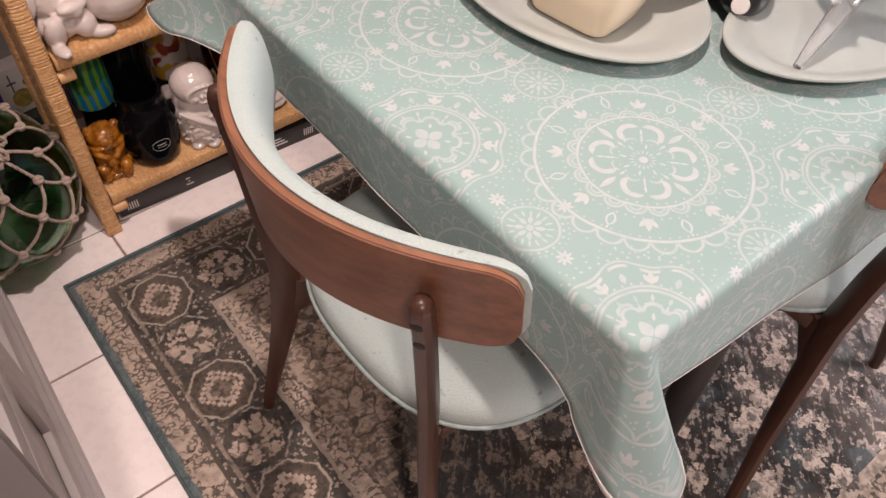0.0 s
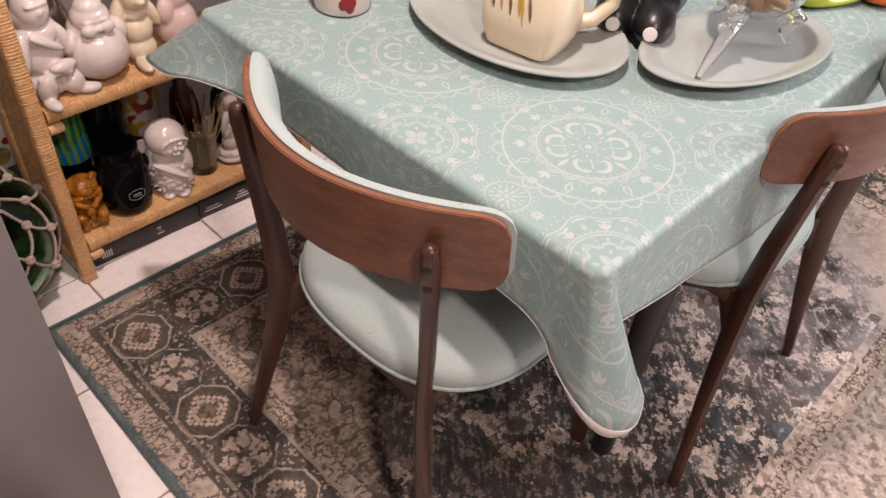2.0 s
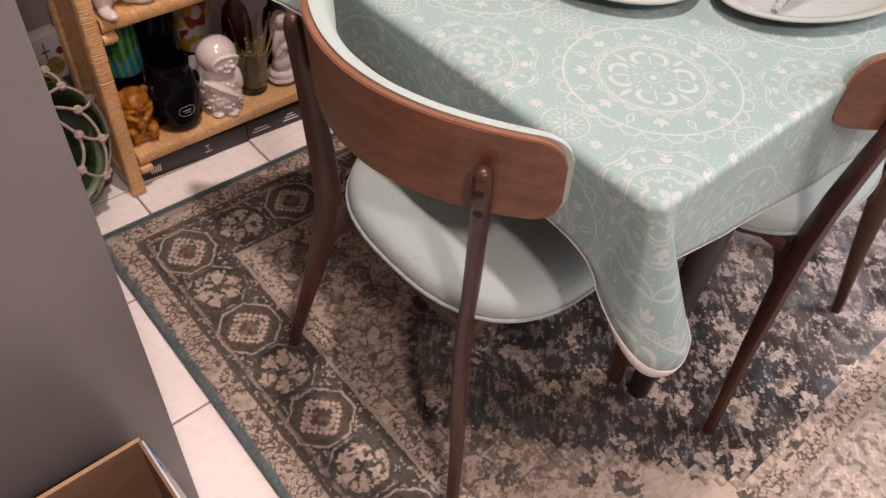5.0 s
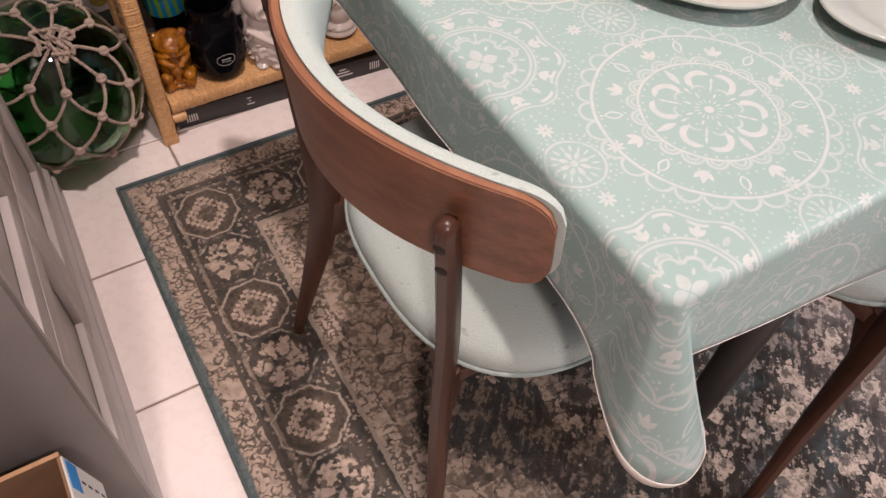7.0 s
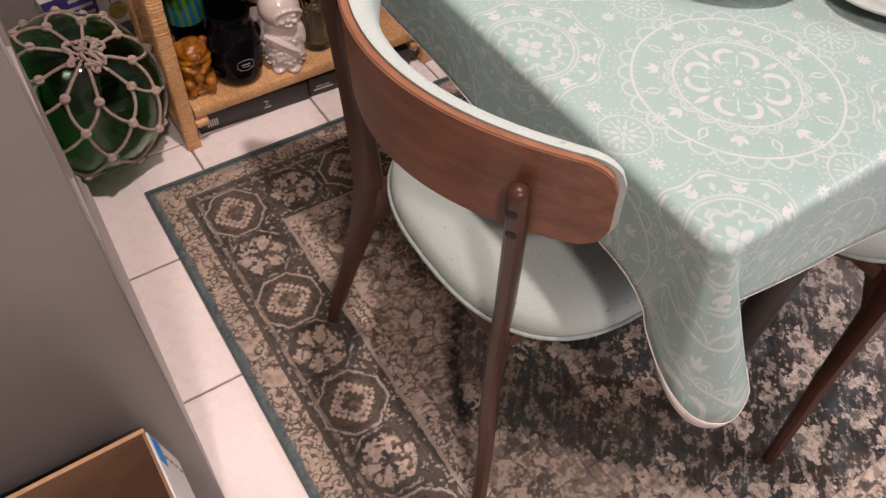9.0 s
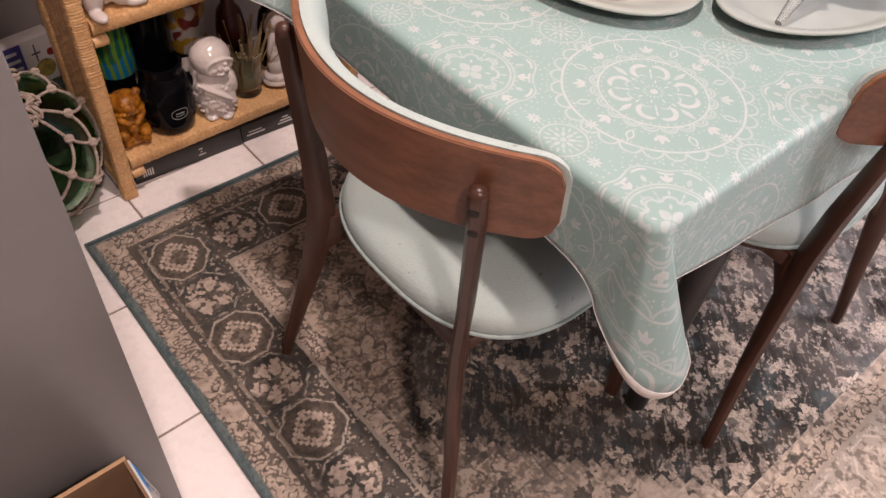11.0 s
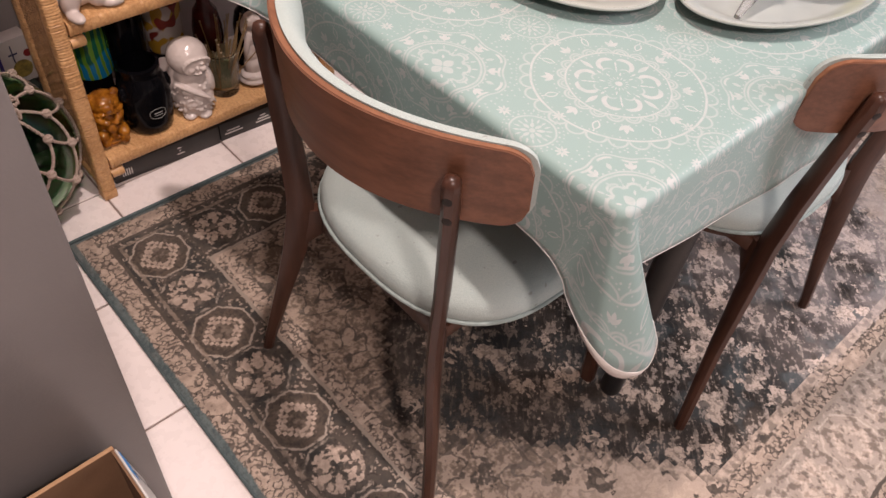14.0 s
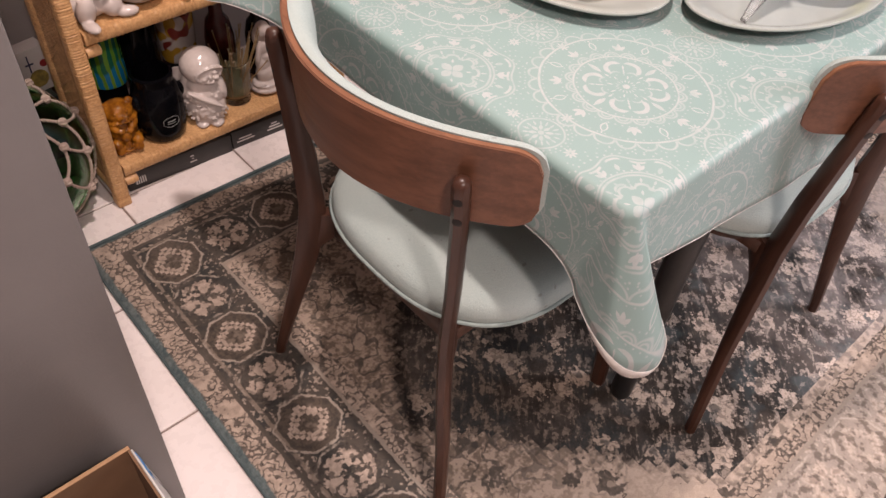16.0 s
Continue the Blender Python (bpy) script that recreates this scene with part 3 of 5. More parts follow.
def cloth_sheet():
    """The cloth: flat top, rounded edges, skirts, and a folded flap at each corner."""
    bm = bmesh.new()
    uvl = bm.loops.layers.uv.new("UVMap")
    uv = {}
    cx, cy = (TX0 + TX1) / 2, (TY0 + TY1) / 2
    hx, hy, rc = (TX1 - TX0) / 2, (TY1 - TY0) / 2, 0.018
    # the outline, corner by corner: the point, the outward way, the skirt's fall
    outline = []
    FLARE = {
        0: [(-0.20, (-0.003, 0.0, -0.113)), (-0.10, (-0.004, 0.008, -0.117)), (-0.05, (-0.004, 0.018, -0.128)), (-0.022, (0.000, 0.026, -0.148))],
        1: [(-0.2, (0, -0.022, -0.235)), (-0.08, (0, -0.024, -0.24)), (0.0, (0.04, -0.05, -0.26)), (0.08, (0.015, 0, -0.14)), (0.2, (0.012, 0, -0.13))],
        2: [(-0.2, (0.012, 0, -0.13)), (-0.08, (0.015, 0, -0.14)), (0.0, (0.08, 0.08, -0.17)), (0.08, (0, 0.015, -0.14)), (0.2, (0, 0.012, -0.13))],
        3: [(-0.2, (0, 0.012, -0.118)), (-0.10, (-0.018, 0.053, -0.118)), (-0.03, (-0.035, 0.101, -0.120)), (0.0, (-0.044, 0.130, -0.124)), (0.03, (-0.055, 0.064, -0.109)),
            (0.07, (-0.044, 0.034, -0.091)), (0.12, (-0.026, 0.007, -0.085)), (0.2, (0.0, 0, -0.100))],
    }
    # where the folded corner's lower edge hangs, and the skirt behind its fold
    FOLD = [(-0.016, (0.316, -1.022, 0.588)), (-0.011, (0.308, -1.055, 0.571)), (-0.006, (0.303, -1.088, 0.562)), (-0.001, (0.317, -1.111, 0.541)), (0.005, (0.337, -1.127, 0.531)),
            (0.011, (0.356, -1.134, 0.533)), (0.016, (0.371, -1.129, 0.553)), (0.0195, (0.374, -1.119, 0.576)), (0.026, (0.385, -1.076, 0.604)), (0.034, (0.372, -1.061, 0.640)),
            (0.06, (0.386, -1.060, 0.638)), (0.2, (0.519, -1.063, 0.602))]

    def fall(k, p, e):
        if k == 0 and p > -0.022:
            return keyed([(-0.022, (0.319, -1.008, 0.606))] + FOLD, p) - Vector((e.x + cx, e.y + cy, TZ))
        return keyed(FLARE[k], p)

    corners = [(-hx, -hy), (hx, -hy), (hx, hy), (-hx, hy)]
    tang = [((0, -1), (1, 0)), ((1, 0), (0, 1)), ((0, 1), (-1, 0)), ((-1, 0), (0, -1))]
    for k in range(4):
        c = Vector((*corners[k], 0))
        tin, tout = Vector((*tang[k][0], 0)), Vector((*tang[k][1], 0))
        nin, nout = Vector((tin.y, -tin.x, 0)), Vector((tout.y, -tout.x, 0))
        steps = [-0.20, -0.17, -0.14, -0.12, -0.10, -0.085, -0.075, -0.066, -0.058, -0.051, -0.045, -0.039, -0.034, -0.029, -0.025, -0.021, -0.018]
        arc = [(-0.018 + 0.036 * i / 32) for i in range(1, 32)]
        for p in steps + arc + [-s for s in reversed(steps)]:
            if p <= -0.018:
                e, n = c + tin * p, nin
            elif p >= 0.018:
                e, n = c + tout * p, nout
            else:
                a = (p + 0.018) / 0.036 * math.pi / 2
                n = nin * math.cos(a) + nout * math.sin(a)
                e = c - nin * rc - nout * rc + n * rc
            outline.append((e, n, fall(k, p, e), k, p))
        nxt = Vector((*corners[(k + 1) % 4], 0))
        start, stop = c + tout * 0.2, nxt - tout * 0.2
        d0, d1 = fall(k, 0.2, start), keyed(FLARE[(k + 1) % 4], -0.2)
        for i in range(1, 16):
            t = i / 16
            d = d0.lerp(d1, t)
            w = noise.noise((k * 3.3, t * 4.0, 0.4)) * (0.2 if k == 0 else 1.0)
            outline.append((start.lerp(stop, t), nout, d + nout * (0.012 * w) + Vector((0, 0, 0.010 * w)), k, 0.3))
    n = len(outline)
    rings, uvs = [], []
    for f in (0.0, 0.25, 0.5, 0.72, 0.88, 0.95):
        rings.append([Vector((e.x * f, e.y * f, TZ + 0.0012 * noise.noise((e.x * f * 6, e.y * f * 6, 7)))) for e, nn, d, k, pp in outline])
        uvs.append([(cx + e.x * f, cy + e.y * f) for e, nn, d, k, pp in outline])
    for a in (0, 18, 36, 54, 72, 90):
        r = 0.012
        s, cc = math.sin(radians(a)), math.cos(radians(a))
        rings.append([e - nn * r * (1 - s) + Vector((0, 0, TZ - r * (1 - cc))) for e, nn, d, k, pp in outline])
        uvs.append([(cx + (e - nn * r * (1 - 1.3 * s)).x, cy + (e - nn * r * (1 - 1.3 * s)).y) for e, nn, d, k, pp in outline])
    for i in range(1, 13):
        t = i / 12
        ring, ru = [], []
        for e, nn, d, k, pp in outline:
            ease = 0.35 * t + 0.65 * t * t
            if k in (0, 3):
                flat = smoothed(0.10, 0.03, abs(pp))
                ease += (t - ease) * 0.85 * flat
            p = e + Vector((0, 0, TZ - 0.012)) + Vector((d.x * ease, d.y * ease, (d.z + 0.012) * t))
            p += nn * (0.005 * noise.noise((e.x * 9, e.y * 9, t * 1.5)) * t)
            ring.append(p)
            q = e + nn * (0.004 + d.length * t)
            if k == 0:
                # the folded corner carries the print of the cloth's corner
                c0 = Vector((-hx, -hy, 0))
                way, across = Vector((-0.7071, -0.7071, 0)), Vector((0.7071, -0.7071, 0))
                flat = c0 + way * (0.004 + 0.160 * t) + across * ((p - c0).dot(across) * 0.85)
                q = q.lerp(flat, smoothed(0.05, 0.021, abs(pp)))
            ru.append((cx + q.x, cy + q.y))
        rings.append(ring)
        uvs.append(ru)
    rows = [[bm.verts.new((p.x + cx, p.y + cy, p.z)) for p in ring] for ring in rings[1:]]
    mid = bm.verts.new((cx, cy, TZ))
    faces = []
    for j in range(n):
        faces.append((bm.faces.new((mid, rows[0][j], rows[0][(j + 1) % n])), [(cx, cy), uvs[1][j], uvs[1][(j + 1) % n]]))
    for i in range(len(rows) - 1):
        for j in range(n):
            k = (j + 1) % n
            faces.append((bm.faces.new((rows[i][j], rows[i + 1][j], rows[i + 1][k], rows[i][k])), [uvs[i + 1][j], uvs[i + 2][j], uvs[i + 2][k], uvs[i + 1][k]]))
    for f, c in faces:
        for loop, co in zip(f.loops, c):
            loop[uvl].uv = co
    return bm, [v.co.copy() for v in rows[-1]], [j for j, o in enumerate(outline) if o[3] == 0 and -0.0125 < o[4] < 0.0165]


sheet, hem_line, tip = cloth_sheet()
cloth = part("tablecloth", sheet, M_CLOTH)
tagged(cloth, "mint tablecloth printed with white mandalas, draped over the table", "tablecloth")
sol = cloth.modifiers.new("thickness", "SOLIDIFY")
sol.thickness, sol.offset = 0.0012, -1
band = [hem_line[k] for k in tip]
low = []
for k, p in enumerate(band):
    f = math.sin(math.pi * k / (len(band) - 1)) ** 0.7
    low.append(p + Vector((0.002 * f, 0.003 * f, -0.019 * f)))
turned = part("turned_edge", loft([band, low], closed=False, caps=False), M_HEM, cloth, "white felt underside, turned out at the corner")
tk = turned.modifiers.new("thickness", "SOLIDIFY")
tk.thickness = 0.001
part("hem", tube(hem_line, 0.0007, 6, closed=True), M_HEM, cloth, "white cut hem")

# ---- chairs ----


def superellipse(a0, a1, b, n, power, z, u0):
    """A seat's outline: depth from u0 on, rounder behind."""
    pts = []
    for i in range(n):
        t = 2 * math.pi * i / n
        c, s = math.cos(t), math.sin(t)
        d = abs(c) ** (2 / power) * math.copysign(1, c)
        w = abs(s) ** (2 / power) * math.copysign(1, s)
        u = u0 + (a1 if d > 0 else a0) * d
        pts.append((u, w * b, z))
    return pts


def chair_back(u_mid, depth, half, z0, z1, thick, n=48, m=10, puff=0.0):
    """A bent shell with rounded corners; its hollow side looks forward."""
    bm = bmesh.new()
    front, rear = [], []
    for i in range(n + 1):
        a = -1 + 2 * i / n
        w = 0.45 * a + 0.55 * math.sin(a * math.pi / 2)
        c = 0.115
        edge = min(1.0, max(0.0, (abs(w) - (1 - c)) / c))
        drop = 0.030 * (1 - math.sqrt(max(0.0, 1 - edge * edge)))
        lo = z0 + 0.006 * abs(w) ** 2.2 + drop
        hi = z1 - 0.004 * w * w - drop
        fr, rr = [], []
        for j in range(m + 1):
            t = j / m if not puff else 0.5 - 0.5 * math.cos(math.pi * j / m)
            z = lo + (hi - lo) * t
            lean = -0.10 * (z - z0)
            u = u_mid + depth * (abs(w) ** 2.0) + lean
            slope = math.atan2(2 * depth * w, half)
            nu, nv = math.cos(slope), -math.sin(slope)
            v = w * half
            swell = 0.5 + puff * (math.sqrt(max(0.0, 1 - abs(2 * t - 1) ** 2.6)) * math.sqrt(max(0.0, 1 - abs(w) ** 9)) - 1)
            fr.append((u + nu * thick * swell, v + nv * thick * swell, z))
            rr.append((u - nu * thick / 2, v - nv * thick / 2, z))
        front.append(fr)
        rear.append(rr)
    rings = [f + r[::-1] for f, r in zip(front, rear)]
    return loft(rings, bm=bm)


def bar(profile, wide, turn=0.0, bm=None):
    """A flat-sided leg from (u, v, z, depth) stations; turn swings its depth round the upright."""
    rings = []
    ct, st = math.cos(radians(turn)), math.sin(radians(turn))
    for u, v, z, d in profile:
        h, w = d / 2, wide / 2 * min(1.0, d / 0.0215)
        c = 0.52
        ring = ((-h, -w * (1 - c)), (-h * (1 - c), -w), (h * (1 - c), -w), (h, -w * (1 - c)), (h, w * (1 - c)), (h * (1 - c), w), (-h * (1 - c), w), (-h, w * (1 - c)))
        rings.append([(u + a * ct - b * st, v + a * st + b * ct, z) for a, b in ring])
    return loft(rings, bm=bm)


def build_chair():
    ch = thing("dining_chair", label="walnut dining chair with curved back and mint upholstery, under the table", category="chair", group="chairs round the table")
    shell = part("backrest", chair_back(-0.0130, 0.110, 0.230, 0.670, 0.7935, 0.011), M_WALNUT, ch, "curved walnut veneer shell")
    part("plywood_edge", chair_back(-0.0125, 0.110, 0.2307, 0.6695, 0.7943, 0.0065), M_PLY, shell, "light layered plywood edge")
    pad = part("back_cushion", chair_back(0.0072, 0.107, 0.2230, 0.674, 0.7962, 0.0295, 56, 18, 0.84), M_FABRIC, ch, "pale mint woven cushion")
    bv = pad.modifiers.new("round", "BEVEL")
    bv.width, bv.segments, bv.limit_method = 0.0012, 2, "ANGLE"
    # seat
    U0, B = 0.245, 0.218
    rings = []
    for k, z in ((0.90, 0.421), (0.985, 0.424), (1.0, 0.430), (1.0, 0.440), (0.988, 0.452), (0.955, 0.461), (0.88, 0.467), (0.7, 0.471), (0.4, 0.473), (0.1, 0.4735)):
        rings.append([(U0 + (x - U0) * k, y * k, z) for x, y, z in superellipse(0.199, 0.210, B, 48, 2.6, z, U0)])
    seat = part("seat", loft(rings), M_FABRIC, ch, "pale mint woven seat pad")
    part("piping", tube([(U0 + (x - U0) * 1.004, y * 1.004, 0.428) for x, y, z in superellipse(0.199, 0.210, B, 64, 2.6, 0, U0)], 0.0035, 8, closed=True), M_PIPING, seat)
    part("seat_frame", loft([[(U0 + (x - U0) * k, y * k, z) for x, y, _ in superellipse(0.199, 0.210, B, 48, 2.6, 0, U0)] for k, z in ((0.90, 0.395), (0.93, 0.400), (0.93, 0.422))]), M_LEG, ch)
    for s in (-1, 1):
        leg = part("back_leg", bar([(0.002, s * 0.238, 0.0, 0.020), (0.005, s * 0.234, 0.03, 0.021), (0.028, s * 0.200, 0.20, 0.030), (0.040, s * 0.176, 0.31, 0.039), (0.047, s * 0.164, 0.385, 0.044),
                                    (0.049, s * 0.160, 0.44, 0.042), (0.044, s * 0.165, 0.53, 0.038), (0.034, s * 0.171, 0.63, 0.032), (0.026, s * 0.176, 0.70, 0.027),
                                    (0.021, s * 0.177, 0.735, 0.026), (0.0205, s * 0.1775, 0.745, 0.0235), (0.020, s * 0.178, 0.751, 0.018), (0.020, s * 0.178, 0.7545, 0.009)], 0.0205, -35 * s), M_LEG, ch, "dark stained bent leg")
        ax, ay = math.cos(radians(35)), -s * math.sin(radians(35))
        part("bracket", bar([(u + ax * f, s * v + ay * f, z, d) for u, v, z, f, d in ((0.042, 0.171, 0.335, 0.008, 0.016), (0.046, 0.167, 0.368, 0.022, 0.048), (0.048, 0.163, 0.398, 0.033, 0.070), (0.049, 0.161, 0.421, 0.041, 0.084))], 0.0190, -35 * s), M_LEG, leg, "widened shoulder under the seat")
        for z, u, v, far in ((0.728, 0.0222, 0.1768, 0.0108), (0.695, 0.0268, 0.1757, 0.0113)):
            out = Vector((-0.87, s * 0.48, -0.12)).normalized()
            part("screw_hole", lathe([(0.0060, 0.0), (0.0060, 0.0028), (0.0052, 0.0031)], 16, m=Matrix.Translation(Vector((u, s * v, z)) + out * far) @ out.to_track_quat("Z", "Y").to_matrix().to_4x4()), M_HOLE, leg, "dark round screw hole")
        part("front_leg", bar([(0.452, s * 0.222, 0.0, 0.024), (0.438, s * 0.214, 0.2, 0.032), (0.425, s * 0.205, 0.41, 0.040)], 0.030), M_LEG, ch)
        part("side_rail", box(0.075, 0.43, s * 0.146 - 0.010, s * 0.146 + 0.010, 0.390, 0.418, 0.003), M_LEG, ch)
    part("back_rail", box(0.072, 0.094, -0.139, 0.139, 0.368, 0.412, 0.003), M_LEG, ch)
    return ch


chair = build_chair()
chair.matrix_world = pose(0.187, -0.731, 0.0115)
chair_two = copy_thing(chair, pose(0.932, -1.146, 0.0115, 0, 0, 90))
tagged(chair_two, "walnut dining chair with curved back, standing along the table's long edge")

# ---- grey tall cabinet ----
cab = thing("tall_cabinet", (-0.126, -0.725, 0.0), -2.0, "tall smooth grey cabinet with framed doors and moulded plinth", "cabinet")
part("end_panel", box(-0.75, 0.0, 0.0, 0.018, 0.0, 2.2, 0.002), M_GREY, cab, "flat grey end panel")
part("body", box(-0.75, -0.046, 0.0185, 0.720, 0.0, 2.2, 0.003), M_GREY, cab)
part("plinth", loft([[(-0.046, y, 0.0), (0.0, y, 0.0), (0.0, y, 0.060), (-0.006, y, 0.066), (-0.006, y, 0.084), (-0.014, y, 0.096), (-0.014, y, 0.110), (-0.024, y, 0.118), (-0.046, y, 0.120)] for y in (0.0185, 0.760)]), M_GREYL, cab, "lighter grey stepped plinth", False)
for z0, z1 in ((0.125, 0.42), (0.425, 0.74), (0.745, 1.45), (1.455, 2.19)):
    for y0, y1 in ((0.022, 0.36), (0.365, 0.718)):
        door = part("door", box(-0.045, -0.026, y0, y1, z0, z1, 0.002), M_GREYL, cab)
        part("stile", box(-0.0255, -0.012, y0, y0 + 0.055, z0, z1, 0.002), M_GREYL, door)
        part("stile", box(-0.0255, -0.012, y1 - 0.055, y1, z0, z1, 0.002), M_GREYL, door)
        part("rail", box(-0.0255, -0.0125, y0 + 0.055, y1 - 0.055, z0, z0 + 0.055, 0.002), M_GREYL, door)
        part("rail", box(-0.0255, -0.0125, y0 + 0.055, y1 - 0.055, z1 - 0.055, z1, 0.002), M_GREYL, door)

# ---- open carton ----
carton = thing("cardboard_box", (-0.172, -0.745, 0.0), 0, "open brown cardboard box with a white printed outside, before the cabinet", "box")
bx, by, bz = 0.30, 0.26, 0.40
part("bottom", box(-bx, 0, -by, 0, 0.0, 0.005), M_CARD, carton)
part("back_panel", box(-bx, 0, -0.005, 0, 0.005, bz), M_CARD, carton)
part("front_panel", box(-bx, 0, -by, -by + 0.005, 0.005, bz), M_CARD, carton)
part("side_panel", box(-0.004, 0, -by + 0.005, -0.005, 0.005, bz), M_CARD, carton)
fold = Matrix.Translation((0.002, 0, bz + 0.002)) @ Euler((0, radians(82), 0)).to_matrix().to_4x4()


def on_fold(bm):
    bmesh.ops.transform(bm, verts=bm.verts, matrix=fold)
    return bm


flap = part("flap", on_fold(box(0.0, 0.105, -by + 0.008, -0.006, -0.003, 0.0, 0.0012, 1)), M_PRINTW, carton, "white printed flap folded out")
part("blue_mark", on_fold(box(0.004, 0.030, -0.046, -0.010, 0.0002, 0.0007)), Mat("blue_print", (0.03, 0.22, 0.55), 0.5).m, flap)
for k in range(5):
    part("black_mark", on_fold(box(0.036 + 0.017 * k, 0.045 + 0.017 * k, -0.030, -0.027, 0.0002, 0.0007)), M_BLACK, flap)
for a in ((-bx, 0, -0.0055, 0.0005), (-bx, 0, -by - 0.0005, -by + 0.0055)):
    part("cut_edge", box(*a, bz + 0.0002, bz + 0.0022, 0.0008), M_CARDEDGE, carton, "pale cut edge")
part("side_panel", box(-bx, -bx + 0.004, -by + 0.005, -0.005, 0.005, bz), M_CARD, carton)

# ---- rattan shelf ----
SX, SY, SW, SD = 0.126, 0.078, 0.66, 0.205
rack = thing("rattan_shelf", (SX, SY, 0.0), 0, "honey rattan shelf unit with wrapped posts and woven sides", "shelf")


def wrapped(a, b, long, pitch, axis, seed):
    """A square bar wrapped in cane: ribs across its length, a little uneven."""
    rnd = random.Random(seed)
    rings, t = [], 0.0
    while t < long:
        w = pitch * rnd.uniform(0.8, 1.2)
        for f, g in ((0.02, -0.0007), (0.25, 0.0), (0.75, 0.0), (0.98, -0.0007)):
            z = min(t + w * f, long)
            c = 0.28
            d = g + rnd.uniform(-0.0003, 0.0003)
            x0, x1, y0, y1 = -a / 2 - d, a / 2 + d, -b / 2 - d, b / 2 + d
            k = min(a, b) * c
            sq = [(x0 + k, y0), (x1 - k, y0), (x1 - k * 0.3, y0 + k * 0.3), (x1, y0 + k), (x1, y1 - k), (x1 - k * 0.3, y1 - k * 0.3), (x1 - k, y1), (x0 + k, y1), (x0 + k * 0.3, y1 - k * 0.3), (x0, y1 - k), (x0, y0 + k), (x0 + k * 0.3, y0 + k * 0.3)]
            rings.append([(p, q, z) if axis == 2 else (z, p, q) for p, q in sq])
        t += w
    return loft(rings)


def moved(bm, *place):
    bmesh.ops.translate(bm, verts=bm.verts, vec=place)
    return bm


n = 0
for x in (0.017, SW - 0.017):
    for y in (0.017, SD - 0.017):
        n += 1
        part("post", moved(wrapped(0.034, 0.034, 1.12, 0.0062, 2, n), x, y, 0.026), M_RATTAN, rack)
        part("foot", moved(box(-0.0165, 0.0165, -0.0165, 0.0165, 0.0, 0.0255, 0.004), x, y, 0.0), M_RATTAN, rack)
for z in (0.105, 0.447, 0.80, 1.14):
    n += 1
    part("shelf_board", moved(wrapped(SD - 0.012, 0.030, SW - 0.074, 0.0085, 0, n), 0.037, SD / 2, z - 0.015), M_RATTAN, rack, "shelf wrapped in split cane")
    if z < 1.0:
        for x in (0.0345, SW - 0.0345 - 0.030):
            part("dowel", tube([(x, 0.015, z - 0.045), (x + 0.015, 0.015, z - 0.045), (x + 0.028, 0.015, z - 0.045), (x + 0.030, 0.015, z - 0.045)], [0.0115, 0.012, 0.0115, 0.008], 14), M_RATTAN, rack)
for x in (0.010, SW - 0.010):
    bm = bmesh.new()
    for i in range(17):
        y = 0.036 + (SD - 0.072) * i / 16
        pts = [(x + 0.0016 * math.sin(i * math.pi + k * math.pi), y, 0.05 + 1.08 * k / 90) for k in range(91)]
        tube(pts, 0.0018, 5, bm)
    for k in range(90):
        z = 0.056 + 1.08 * k / 90
        pts = [(x - 0.0016 * math.sin(i * math.pi / 2 * 1.0 + k * math.pi + math.pi / 2), 0.034 + (SD - 0.068) * i / 16, z + 0.003 * math.sin(i * 0.9 + k)) for i in range(17)]
        tube(pts, 0.0016, 5, bm)
    part("woven_panel", bm, M_CANE, rack, "open woven cane side")

    for zz in (0.045, 1.13):
        part("panel_rail", tube([(x, 0.034, zz), (x, SD - 0.034, zz)], 0.009, 10), M_RATTAN, rack)

# ---- plates ----


def platter(place, a, b, turn, label):
    ob = thing("oval_platter", place, turn, label, "plate", "oval platters on the table")
    prof = [(0.0, 0.0062), (0.62, 0.0062), (0.72, 0.0075), (0.90, 0.016), (0.975, 0.0205), (0.985, 0.0225), (0.975, 0.0245), (0.95, 0.0240), (0.86, 0.0195), (0.76, 0.0125), (0.70, 0.0105), (0.0, 0.0095)]
    part("dish", lathe(prof, 72, sx=a, sy=b), M_PLATE, ob)
    turn_pts = [2 * math.pi * i / 72 for i in range(72)]
    part("rim", tube([(a * 0.984 * math.cos(t), b * 0.982 * math.sin(t), 0.0225) for t in turn_pts], 0.0024, 8, closed=True), M_PLATE, ob, "rolled glazed rim")
    part("foot_ring", tube([(a * 0.66 * math.cos(t), b * 0.66 * math.sin(t), 0.0035) for t in turn_pts], 0.0034, 8, closed=True), M_PLATE, ob)
    return ob


platter((0.663, -0.632, TZ + 0.0005), 0.196, 0.139, 87, "large oval grey-green glazed platter under the cream jug")
platter((0.874, -0.903, TZ + 0.0005), 0.187, 0.104, -13, "oval grey-green glazed platter under the glass bowl")

# ---- glass float in its net ----
FX, FY, FR = -0.034, 0.168, 0.164
fl = thing("glass_float", (FX, FY, 0.0), 0, "large green glass fishing float in a knotted rope net", "glass float")
M_GREEN = Mat("green_glass", (0.22, 0.60, 0.26), 0.03)
M_GREEN.b.inputs["Transmission Weight"].default_value = 1.0
M_GREEN.b.inputs["IOR"].default_value = 1.48
M_GREEN = M_GREEN.m
bm = blob(bmesh.new(), (0, 0, FR + 0.006), (FR, FR, FR), sub=5)
ball = part("glass_ball", bm, M_GREEN, fl, "thick bubbly green glass")
hollow_ball = ball.modifiers.new("wall", "SOLIDIFY")
hollow_ball.thickness, hollow_ball.offset = 0.007, -1
